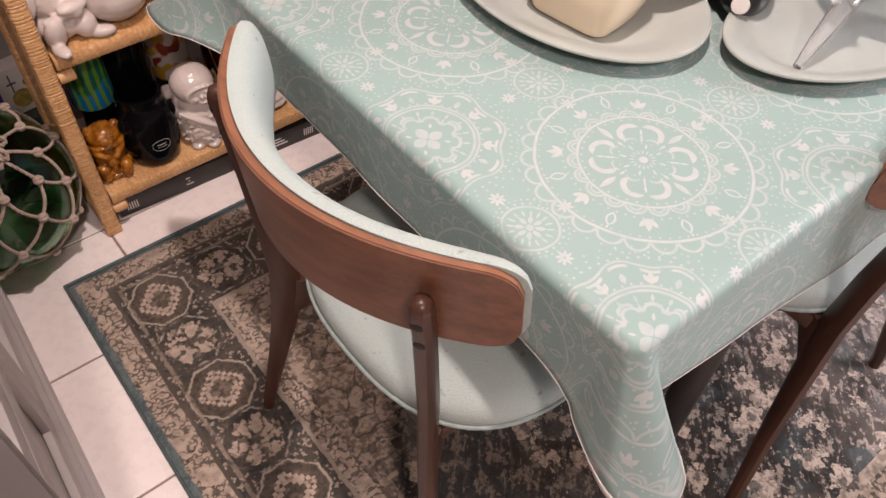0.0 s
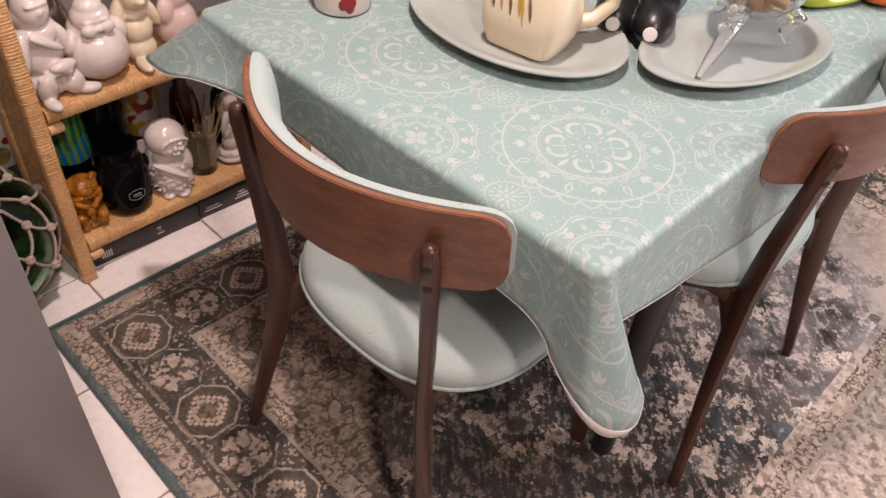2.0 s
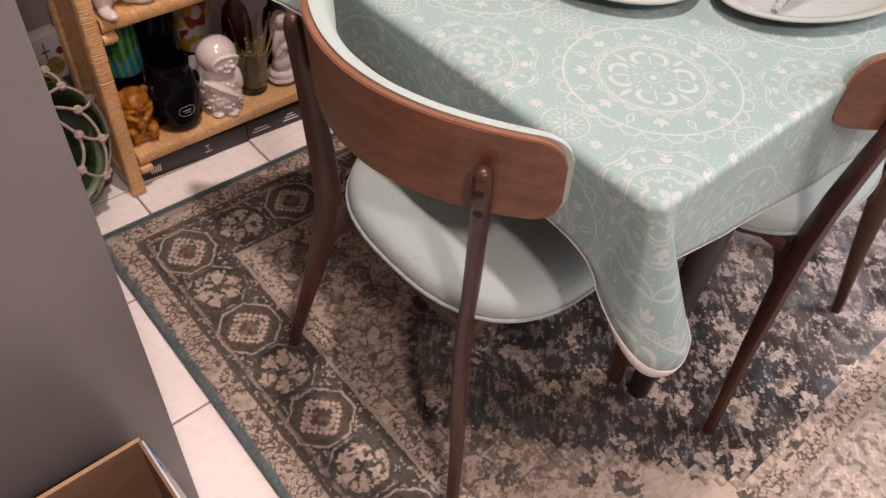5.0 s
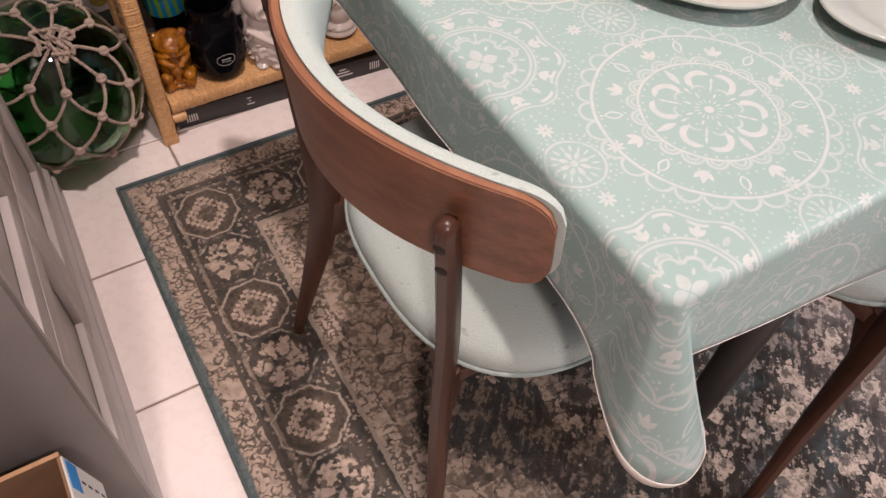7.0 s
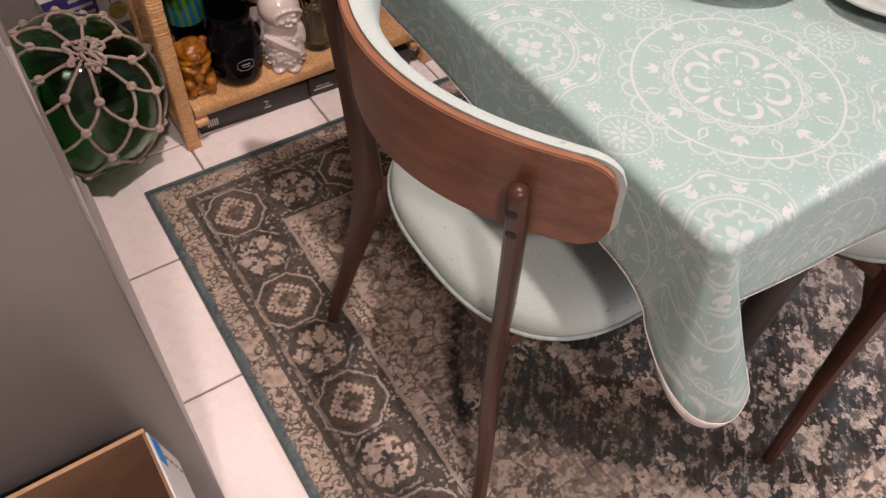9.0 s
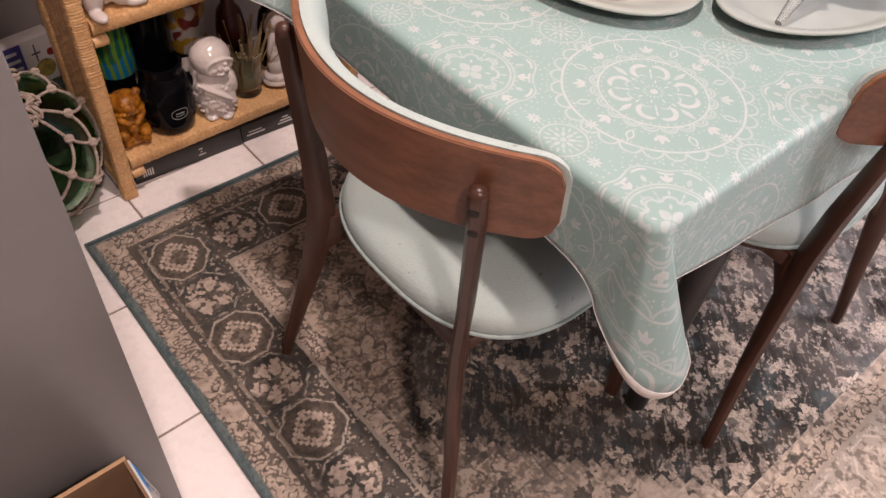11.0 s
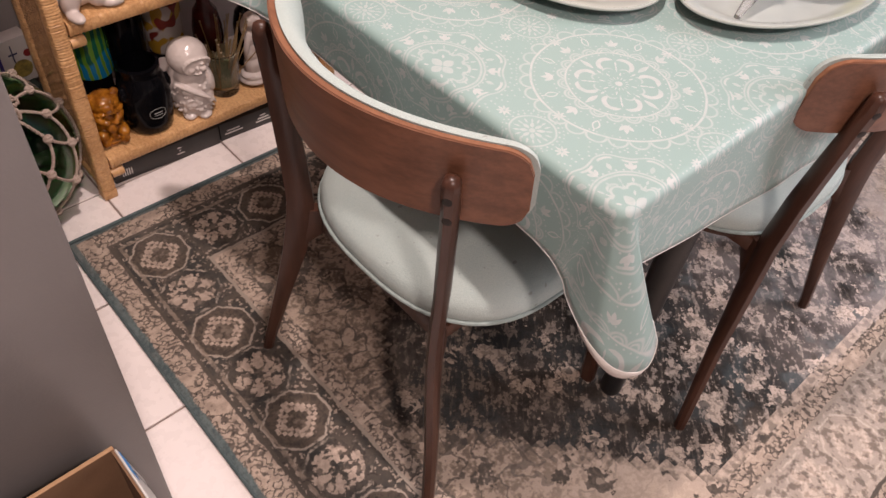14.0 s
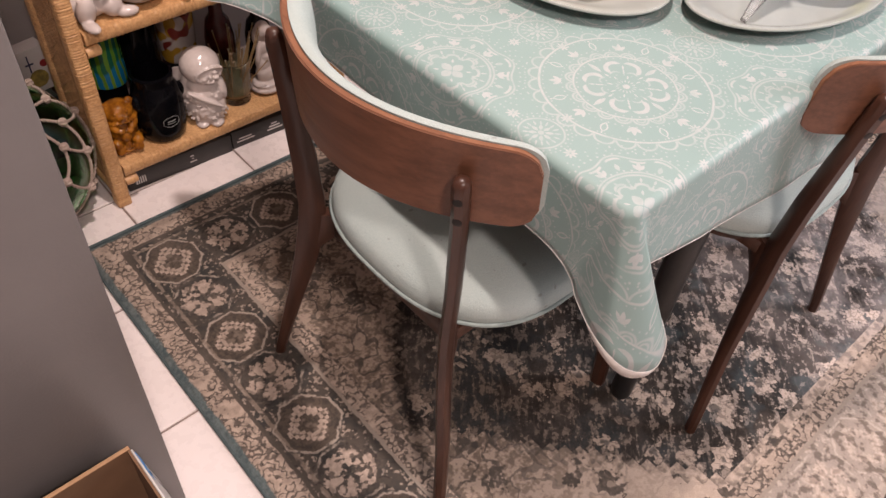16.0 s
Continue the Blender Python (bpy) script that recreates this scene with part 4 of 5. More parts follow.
TILT_M = Matrix.Translation((0, 0, FR + 0.006)) @ Euler((radians(30), radians(4), radians(12))).to_matrix().to_4x4()


def on_ball(polar, turn, r=FR + 0.0035):
    p, a = radians(polar), radians(turn)
    return TILT_M @ Vector((r * math.sin(p) * math.cos(a), r * math.sin(p) * math.sin(a), r * math.cos(p)))


LEVELS = (14, 31, 54, 77, 101, 127, 155)
rnd = random.Random(4)
KNOTS = {}
for i, p in enumerate(LEVELS):
    for k in range(9):
        KNOTS[i, k] = (p + rnd.uniform(-3, 3), 40 * k + (20 if i % 2 else 0) + rnd.uniform(-4, 4))


for k in range(9):
    KNOTS[0, k] = (3, KNOTS[1, (k - 1) % 9][1])


def rope_between(a, b):
    out = []
    d = (b[1] - a[1] + 180) % 360 - 180
    for i in range(9):
        t = i / 8
        out.append(on_ball(a[0] + (b[0] - a[0]) * t + 1.5 * math.sin(math.pi * t), a[1] + d * t))
    return out


def twisted(points, r, bm):
    """Two strands laid round each other."""
    pts = [Vector(p) for p in points]
    fine = []
    for a, b in zip(pts, pts[1:]):
        fine += [a.lerp(b, f / 4) for f in range(4)]
    fine.append(pts[-1])
    for s in (0, math.pi):
        run = []
        for i, p in enumerate(fine):
            d = (fine[min(i + 1, len(fine) - 1)] - fine[max(i - 1, 0)]).normalized()
            u = d.orthogonal().normalized()
            w = d.cross(u)
            ang = s + i * 0.85
            run.append(p + (u * math.cos(ang) + w * math.sin(ang)) * r * 0.5)
        tube(run, r * 0.62, 6, bm)
    return bm


for i in range(len(LEVELS) - 1):
    for k in range(9):
        for s in ((0, 1) if i else (0,)):
            kk = (k + s - (0 if i % 2 else 1)) % 9
            part("rope", twisted(rope_between(KNOTS[i, k], KNOTS[i + 1, kk]), 0.0033, bmesh.new()), M_ROPE, fl)
for (i, k), (p, a) in KNOTS.items():
    if i:
        bm = bmesh.new()
        c = on_ball(p, a, FR + 0.006)
        for e in range(3):
            ang = e * 1.1 + k
            tube([c + Vector((0.0066 * math.cos(q + ang), 0.0066 * math.sin(q + ang) * math.cos(e * 2.1), 0.0066 * math.sin(q + ang) * math.sin(e * 2.1))) for q in [2 * math.pi * f / 10 for f in range(10)]], 0.0036, 6, bm, True)
        part("knot", bm, M_ROPE, fl)
bm = bmesh.new()
for e in range(7):
    x, y = rnd.uniform(-0.022, 0.022), rnd.uniform(-0.022, 0.022)
    head, run = rnd.uniform(0, 6.28), []
    for t in range(8):
        x, y = x + 0.010 * math.cos(head), y + 0.010 * math.sin(head)
        head += rnd.uniform(-0.9, 0.9) + (1.2 if math.hypot(x, y) > 0.026 else 0.0)
        d = math.hypot(x, y)
        run.append(on_ball(math.degrees(d / FR), math.degrees(math.atan2(y, x)), FR + 0.005 + rnd.uniform(0.0, 0.010)))
    twisted(run, 0.0040, bm)
part("rope_gather", bm, M_ROPE, fl, "gathered rope ends on top")

# ---- carton and packet behind the float ----
dark_box = thing("dark_box", (0.045, 0.395, 0.0), 3, "plain dark green box on the floor by the wall", "box")
part("body", box(-0.12, 0.09, -0.075, 0.085, 0.0, 0.175, 0.003), speckled("dark_green_card", (0.02, 0.03, 0.022), (0.03, 0.04, 0.03), 10, 0.6), dark_box)
packet = thing("printed_packet", (0.066, 0.368, 0.176), 8, "white and violet printed packet standing on the dark box", "packet")
M_VIOLET = speckled("violet_print", (0.07, 0.055, 0.24), (0.055, 0.045, 0.19), 14, 0.4)
part("carton", box(-0.10, 0.085, -0.020, 0.020, 0.0, 0.112, 0.0015), speckled("white_card", (0.62, 0.57, 0.54), (0.57, 0.52, 0.50), 10, 0.45), packet)
part("violet_field", box(-0.0985, 0.012, -0.0212, -0.0204, 0.002, 0.110), M_VIOLET, packet, "violet printed field")
for k, (x0, x1) in enumerate(((-0.045, 0.000), (-0.060, 0.004), (-0.050, 0.004), (-0.030, -0.004), (-0.030, 0.002))):
    part("print_bar", box(x0, x1, -0.0222, -0.0216, 0.090 - 0.019 * k, 0.0975 - 0.019 * k), M_PRINTW, packet)
bm = lathe([(0.022, 0.0), (0.022, 0.0008)], 20, m=Matrix.Translation((0.052, -0.0203, 0.035)) @ Euler((radians(90), 0, 0)).to_matrix().to_4x4())
part("picture_field", bm, speckled("food_print", (0.42, 0.30, 0.07), (0.16, 0.12, 0.04), 60, 0.5), packet, "small printed food picture")
bm = lathe([(0.009, 0.0), (0.009, 0.0008)], 16, m=Matrix.Translation((0.072, -0.0203, 0.068)) @ Euler((radians(90), 0, 0)).to_matrix().to_4x4())
part("picture_spot", bm, Mat("red_print", (0.25, 0.02, 0.02), 0.5).m, packet)
bm = box(0.038, 0.041, -0.0211, -0.0204, 0.055, 0.098)
box(0.030, 0.050, -0.0211, -0.0204, 0.074, 0.078, bm=bm)
part("picture_stroke", bm, Mat("ink_print", (0.05, 0.05, 0.10), 0.5).m, packet)

# ---- flat black cartons under the shelf ----
for x0, x1, y, marks in ((0.046, 0.318, 0.040, ((0.020, 0.05, 5), (0.158, 0.018, 3))), (0.322, 0.60, 0.030, ((0.012, 0.05, 2), (0.100, 0.045, 3), (0.19, 0.04, 5)))):
    c = thing("flat_black_carton", (SX + x0, SY + y, 0.0), -3, "flat black carton with small white print under the shelf", "box", "black cartons under the shelf")
    part("carton", box(0, x1 - x0, 0.0, 0.15, 0.0, 0.052, 0.0015), M_BOXBLACK, c)
    for mx, w, rows in marks:
        for k in range(rows):
            if rows == 5:
                b = (mx + 0.0055 * k, mx + 0.0055 * k + 0.0028, 0.014, 0.034)
            else:
                b = (mx + 0.006 * k, mx + w - 0.008 * k, 0.016 + 0.0085 * k, 0.0195 + 0.0085 * k)
            part("print_bar", box(b[0], b[1], -0.0007, -0.0002, b[2], b[3]), M_PRINTW, c)

# ---- mugs and figures on the shelf ----


def figure(name, place, turn, lumps, material, label, voxel=0.0032, group="ceramic figures on the shelf", iterations=6):
    """One fused ceramic shape out of lumps (place, size, turn)."""
    bm = bmesh.new()
    for lump in lumps:
        blob(bm, lump[0], lump[1], lump[2] if len(lump) > 2 else (0, 0, 0), 3)
    ob = part(name, bm, material)
    ob.matrix_world = pose(*place, 0, 0, turn)
    rm = ob.modifiers.new("fuse", "REMESH")
    rm.mode, rm.voxel_size, rm.use_smooth_shade = "VOXEL", voxel, True
    sm = ob.modifiers.new("soften", "SMOOTH")
    sm.iterations, sm.factor = iterations, 0.5
    return tagged(ob, label, "figurine", group)


ZL, ZU = 0.106, 0.448
bear_lumps = [
    ((0, 0, 0.010), (0.037, 0.035, 0.012)), ((0, 0.004, 0.050), (0.033, 0.031, 0.050)), ((0, 0.000, 0.102), (0.033, 0.030, 0.026)), ((0.002, -0.026, 0.099), (0.013, 0.011, 0.009)), ((0.002, -0.036, 0.103), (0.004, 0.003, 0.003)),
    ((-0.011, -0.026, 0.112), (0.0035, 0.0035, 0.0035)), ((0.014, -0.026, 0.112), (0.0035, 0.0035, 0.0035)), ((-0.027, 0.000, 0.118), (0.010, 0.009, 0.011)), ((0.027, 0.000, 0.118), (0.010, 0.009, 0.011)),
    ((-0.021, -0.022, 0.076), (0.010, 0.017, 0.009), (20, 0, 38)), ((0.021, -0.022, 0.076), (0.010, 0.017, 0.009), (20, 0, -38)), ((-0.008, -0.033, 0.068), (0.008, 0.006, 0.007)), ((0.010, -0.033, 0.066), (0.008, 0.006, 0.007)),
    ((-0.022, -0.024, 0.030), (0.013, 0.015, 0.015)), ((0.022, -0.024, 0.030), (0.013, 0.015, 0.015)), ((-0.020, -0.033, 0.016), (0.010, 0.008, 0.011)), ((0.020, -0.033, 0.016), (0.010, 0.008, 0.011)), ((0, -0.029, 0.048), (0.012, 0.007, 0.014)), ((0, -0.031, 0.028), (0.007, 0.006, 0.010))]
for k in range(26):
    t = 2 * math.pi * k / 26
    for z in (0.020, 0.088):
        bear_lumps.append(((0.034 * math.cos(t), 0.032 * math.sin(t), z + 0.002 * math.sin(3 * t)), (0.0045, 0.0045, 0.0040)))
bear = figure("bear_figurine", (0.205, 0.150, ZL), -8, bear_lumps, M_AMBER, "glossy amber brown ceramic bear mug on the lower shelf", 0.0018, iterations=1)
bear.scale = (1.06, 1.06, 1.0)

mug = thing("striped_mug", (0.232, 0.232, ZL), 0, "tall mug with green and blue striped glaze on a dark base", "mug")


def stripe_material():
    q = Mat("green_blue_stripes", (0.1, 0.3, 0.1), 0.25)
    x, y, z = q.xyz()
    th = y.atan2(x)
    wob = q.noise(30.0, 2, 0.5)
    s = (th * 15.0 + wob * 4.0 + (z * 40.0).sin() * 0.8).sin()
    top = q.mix(s.step(-0.1, 0.3), (0.010, 0.105, 0.060), (0.100, 0.240, 0.025))
    low = q.mix(s.step(0.1, 0.5), (0.010, 0.165, 0.330), (0.130, 0.270, 0.030))
    edge = z + (th * 3.0).cos() * 0.012
    q.colour(q.mix(edge.step(0.182, 0.174), top, low))
    return q.m


part("base", lathe([(0.0, 0.0), (0.036, 0.0), (0.038, 0.01), (0.034, 0.10), (0.037, 0.128)], 32), M_BLACKG, mug, "dark glazed base")
part("sleeve", lathe([(0.030, 0.126), (0.043, 0.128), (0.0445, 0.135), (0.043, 0.20), (0.041, 0.285), (0.037, 0.288), (0.037, 0.20), (0.030, 0.14)], 48), stripe_material(), mug, "striped green and blue sleeve")

jar = thing("black_jar", (0.300, 0.150, ZL), 0, "glossy black ceramic jar with a small white outlined badge", "jar")
part("body", lathe([(0.0, 0.0), (0.046, 0.0), (0.052, 0.006), (0.056, 0.03), (0.058, 0.07), (0.057, 0.105), (0.052, 0.128), (0.046, 0.142), (0.044, 0.150), (0.047, 0.158), (0.047, 0.166), (0.040, 0.168), (0.038, 0.15), (0.03, 0.12), (0.0, 0.1)], 48), M_BLACKG, jar)
for a, b in ((-0.052, 1), (0.050, 1)):
    part("lug", blob(bmesh.new(), (a, -0.014, 0.108), (0.012, 0.012, 0.020)), M_BLACKG, jar)
badge = []
for i in range(40):
    t = 2 * math.pi * i / 40
    u, v = 0.019 * math.copysign(abs(math.cos(t)) ** 0.6, math.cos(t)), 0.012 * math.copysign(abs(math.sin(t)) ** 0.6, math.sin(t)) * (1 + 0.10 * math.cos(4 * t))
    badge.append((0.0585 * math.sin(u / 0.0585), -0.0585 * math.cos(u / 0.0585), 0.062 + v))
M_BADGE = Mat("worn_white_print", (0.34, 0.33, 0.31), 0.5).m
part("badge_line", tube(badge, 0.0005, 5, closed=True), M_BADGE, jar, "thin white outline badge")
for k in range(2):
    part("badge_bar", tube([(0.0587 * math.sin(u), -0.0587 * math.cos(u), 0.064 - 0.006 * k) for u in (-0.17, -0.08, 0.0, 0.08, 0.17)], 0.0009 - 0.0004 * k, 5), M_BADGE, jar)
crock = thing("black_bottle", (0.318, 0.235, ZL), 0, "tall black glazed bottle behind the jar", "bottle")
part("body", lathe([(0.0, 0.0), (0.040, 0.0), (0.042, 0.15), (0.044, 0.24), (0.040, 0.28), (0.03, 0.285), (0.0, 0.285)], 32), M_BLACKG, crock)

rnd = random.Random(21)
child_lumps = [
    ((0, 0, 0.014), (0.036, 0.033, 0.016)), ((0, 0, 0.042), (0.043, 0.038, 0.042)), ((0, 0.002, 0.075), (0.043, 0.037, 0.042)), ((0, 0, 0.100), (0.037, 0.032, 0.026)),
    ((0, -0.002, 0.146), (0.042, 0.040, 0.042)), ((-0.038, 0.002, 0.092), (0.010, 0.014, 0.032), (0, 10, 0)), ((0.037, -0.004, 0.086), (0.010, 0.016, 0.032), (0, -8, 0)),
    ((-0.014, -0.018, 0.005), (0.016, 0.022, 0.009)), ((0.016, -0.018, 0.005), (0.016, 0.022, 0.009)),
    ((0.0, -0.034, 0.076), (0.044, 0.009, 0.006), (0, 34, 0)), ((-0.050, 0.012, 0.120), (0.016, 0.004, 0.020), (0, 30, 0)),
    # the face inside its hood: cheeks, nose, brow, chin
    ((0.004, -0.036, 0.131), (0.008, 0.0075, 0.007)), ((0.028, -0.032, 0.131), (0.008, 0.0075, 0.007)), ((0.017, -0.040, 0.135), (0.0035, 0.004, 0.005)), ((0.016, -0.036, 0.121), (0.010, 0.005, 0.004)), ((0.006, -0.037, 0.144), (0.007, 0.004, 0.0022)), ((0.027, -0.034, 0.144), (0.006, 0.004, 0.0022))]
for k in range(20):
    t = 2 * math.pi * k / 20
    x, z = 0.016 + 0.026 * math.cos(t), 0.137 + 0.020 * math.sin(t)
    child_lumps.append(((x, -0.002 - 0.040 * math.sqrt(max(0.0, 1 - (x / 0.044) ** 2 - ((z - 0.146) / 0.046) ** 2)), z), (0.0045, 0.0040, 0.0036)))
for k in range(130):
    a, z = rnd.uniform(math.pi, 2 * math.pi), rnd.uniform(0.018, 0.105)
    if abs(z - 0.076 + 0.6 * 0.043 * math.cos(a)) > 0.012:
        w = 1.0 - max(0.0, (z - 0.075) / 0.12)
        child_lumps.append(((0.0425 * w * math.cos(a), 0.0375 * w * math.sin(a), z), (0.0034, 0.0021, 0.0034)))
child = figure("child_figurine", (0.408, 0.130, ZL), -24, child_lumps, M_WHITE, "white glazed ceramic figurine with a smooth round hood and dimpled robe", 0.0018, iterations=1)
child.scale = (1.10, 1.08, 1.06)

glass = thing("match_glass", (0.505, 0.160, ZL), 0, "clear glass tumbler packed with matchsticks and matchbooks", "glass")
M_GLASS = Mat("clear_glass", (0.95, 0.96, 0.95), 0.02)
M_GLASS.b.inputs["Transmission Weight"].default_value = 1.0
M_GLASS.b.inputs["IOR"].default_value = 1.46
M_GLASS = M_GLASS.m
part("tumbler", lathe([(0.0, 0.0), (0.034, 0.0), (0.036, 0.004), (0.045, 0.118), (0.0435, 0.119), (0.034, 0.022), (0.03, 0.018), (0.0, 0.017)], 40), M_GLASS, glass)
M_STICK = speckled("matchstick_wood", (0.40, 0.27, 0.12), (0.28, 0.18, 0.08), 80, 0.8)
M_HEAD = Mat("match_head", (0.30, 0.22, 0.14), 0.7).m
M_SLIP = [speckled("slip_paper", c, tuple(v * 0.7 for v in c), 60, 0.8) for c in ((0.50, 0.43, 0.28), (0.34, 0.30, 0.17), (0.16, 0.17, 0.10))]
rnd = random.Random(8)
for k in range(48):
    a, r0 = rnd.uniform(0, 6.28), rnd.uniform(0.004, 0.022)
    b = a + rnd.uniform(-0.8, 0.8)
    r1, z1 = r0 + rnd.uniform(0.008, 0.078), rnd.uniform(0.120, 0.190)
    p, q = Vector((r0 * math.cos(a), r0 * math.sin(a), 0.024)), Vector((r1 * math.cos(b), r1 * math.sin(b), z1))
    st = part("matchstick", tube([p, p.lerp(q, 0.5), q], 0.0014, 5), M_STICK, glass)
    part("match_head", blob(bmesh.new(), q, (0.0027, 0.0027, 0.0034), sub=1), M_HEAD, st)
for k, (a, c) in enumerate(((-1.9, (0.20, 0.21, 0.10)), (-1.2, (0.42, 0.38, 0.26)), (-0.4, (0.10, 0.12, 0.08)), (-2.7, (0.34, 0.30, 0.18)))):
    bm = box(-0.012, 0.012, -0.0012, 0.0012, 0.028, 0.112, 0.0004, 1)
    bmesh.ops.transform(bm, verts=bm.verts, matrix=Matrix.Translation((0.031 * math.cos(a), 0.031 * math.sin(a), 0)) @ Euler((radians(4), 0, a + 1.57)).to_matrix().to_4x4())
    part("matchbook", bm, speckled("matchbook_paper", c, tuple(v * 0.6 for v in c), 50, 0.7), glass)

rnd = random.Random(31)
for k in range(22):
    a, r, z = rnd.uniform(0, 6.28), rnd.uniform(0.012, 0.030), rnd.uniform(0.030, 0.095)
    bm = box(-0.007, 0.007, -0.0008, 0.0008, 0.0, rnd.uniform(0.018, 0.034), 0.0003, 1)
    bmesh.ops.transform(bm, verts=bm.verts, matrix=Matrix.Translation((r * math.cos(a), r * math.sin(a), z)) @ Euler((rnd.uniform(-0.5, 0.5), rnd.uniform(-0.5, 0.5), a + 1.57)).to_matrix().to_4x4())
    part("paper_slip", bm, M_SLIP[k % 3], glass)

figure("mermaid_figurine", (0.588, 0.150, ZL), 0, [
    ((0, 0, 0.012), (0.042, 0.038, 0.013)), ((0, 0, 0.024), (0.037, 0.033, 0.012)), ((0, 0, 0.050), (0.026, 0.022, 0.030)), ((-0.004, 0, 0.080), (0.020, 0.017, 0.026)), ((0.006, -0.004, 0.100), (0.019, 0.016, 0.016)),
    ((0, 0, 0.125), (0.020, 0.016, 0.024)), ((0.002, -0.002, 0.172), (0.019, 0.019, 0.022)), ((0, 0.008, 0.150), (0.022, 0.016, 0.032)), ((0.012, -0.012, 0.170), (0.012, 0.010, 0.014)), ((-0.018, -0.006, 0.110), (0.007, 0.008, 0.028), (0, 12, 0)), ((0.020, -0.010, 0.115), (0.007, 0.009, 0.026), (0, -18, 0)), ((0.020, -0.004, 0.052), (0.018, 0.014, 0.016))],
    M_WHITE, "white glazed ceramic figurine on a round base", 0.0022, iterations=2)

cup = thing("painted_cup", (0.408, 0.225, ZL), 0, "white cup painted with yellow and dark red shapes", "cup")


def painted_material():
    q = Mat("painted_glaze", (0.6, 0.55, 0.5), 0.25)
    a, b = q.noise(22.0, 1, 0.4), q.noise(17.0, 1, 0.4, vec=q.vec(*[c * 1.0 + 3.0 for c in q.xyz()]))
    # white, yellow and red all darkened to carry the shelf's deep shade
    c = q.mix(a.step(0.52, 0.54), (0.36, 0.32, 0.29), (0.30, 0.17, 0.02))
    c = q.mix(b.step(0.56, 0.58), c, (0.14, 0.02, 0.015))
    _, _, z = q.xyz()
    q.colour(q.mix(z.step(0.135, 0.128), c, (0.012, 0.011, 0.011)))
    return q.m


part("body", lathe([(0.0, 0.0), (0.034, 0.0), (0.038, 0.02), (0.044, 0.23), (0.045, 0.25), (0.041, 0.252), (0.034, 0.05), (0.0, 0.04)], 40), painted_material(), cup)
for x, y, r, h, c, lab in ((0.520, 0.235, 0.036, 0.25, (0.10, 0.012, 0.010), "tall dark red glazed bottle"), (0.625, 0.230, 0.034, 0.20, (0.020, 0.012, 0.010), "tall dark brown glazed bottle")):
    b = thing("dark_bottle", (x, y, ZL), 0, lab + " at the back of the shelf", "bottle")
    part("body", lathe([(0.0, 0.0), (r, 0.0), (r, h * 0.55), (r * 0.8, h * 0.72), (r * 0.45, h * 0.8), (r * 0.45, h), (0.0, h)], 28), speckled("dark_bottle_glaze", c, tuple(v * 0.5 for v in c), 20, 0.25), b)

figure("monk_figurine", (0.208, 0.135, ZU), 10, [
    ((0, 0.010, 0.030), (0.050, 0.040, 0.032)), ((0, 0.010, 0.085), (0.042, 0.034, 0.055)), ((0, 0.008, 0.130), (0.046, 0.034, 0.030)), ((0, 0, 0.182), (0.033, 0.034, 0.040)), ((0, 0.010, 0.168), (0.038, 0.034, 0.036)),
    ((-0.044, -0.006, 0.100), (0.014, 0.018, 0.044), (0, 10, 0)), ((0.044, -0.006, 0.100), (0.014, 0.018, 0.042), (0, -12, 0)), ((0.014, -0.034, 0.070), (0.028, 0.014, 0.012)), ((0.018, -0.036, 0.062), (0.013, 0.012, 0.014)),
    ((-0.026, -0.026, 0.030), (0.020, 0.018, 0.036), (20, 0, 0)), ((0.030, -0.026, 0.026), (0.022, 0.022, 0.026)), ((0.050, -0.044, 0.010), (0.024, 0.014, 0.011), (0, 0, -25)), ((-0.034, -0.046, 0.009), (0.014, 0.026, 0.010)),
    ((0.0, -0.030, 0.182), (0.006, 0.008, 0.008)), ((0.0, -0.027, 0.196), (0.024, 0.008, 0.006)), ((0.0, -0.026, 0.118), (0.038, 0.010, 0.008), (0, 35, 0)), ((0.0, -0.028, 0.056), (0.044, 0.010, 0.006), (0, 5, 0))],
    M_WHITE, "white glazed ceramic seated figurine on the upper shelf", 0.0028, iterations=2)
figure("round_figurine", (0.312, 0.140, ZU), 0, [
    ((0, 0, 0.058), (0.064, 0.056, 0.058)), ((0, -0.014, 0.060), (0.054, 0.048, 0.050)), ((0, 0.006, 0.110), (0.046, 0.036, 0.034)), ((0, -0.006, 0.135), (0.038, 0.034, 0.032)), ((0, -0.008, 0.156), (0.028, 0.026, 0.022)),
    ((-0.050, -0.004, 0.092), (0.018, 0.022, 0.026), (0, 20, 0)), ((0.050, -0.004, 0.096), (0.018, 0.022, 0.026), (0, -20, 0)), ((-0.018, -0.034, 0.120), (0.016, 0.012, 0.013)), ((0.018, -0.034, 0.120), (0.016, 0.012, 0.013)), ((0, -0.040, 0.122), (0.007, 0.007, 0.007)),
    ((0, -0.033, 0.136), (0.028, 0.008, 0.005)), ((0, -0.030, 0.144), (0.022, 0.006, 0.004))],
    M_WHITE, "round white glazed ceramic figurine on the upper shelf", 0.0026, iterations=2)
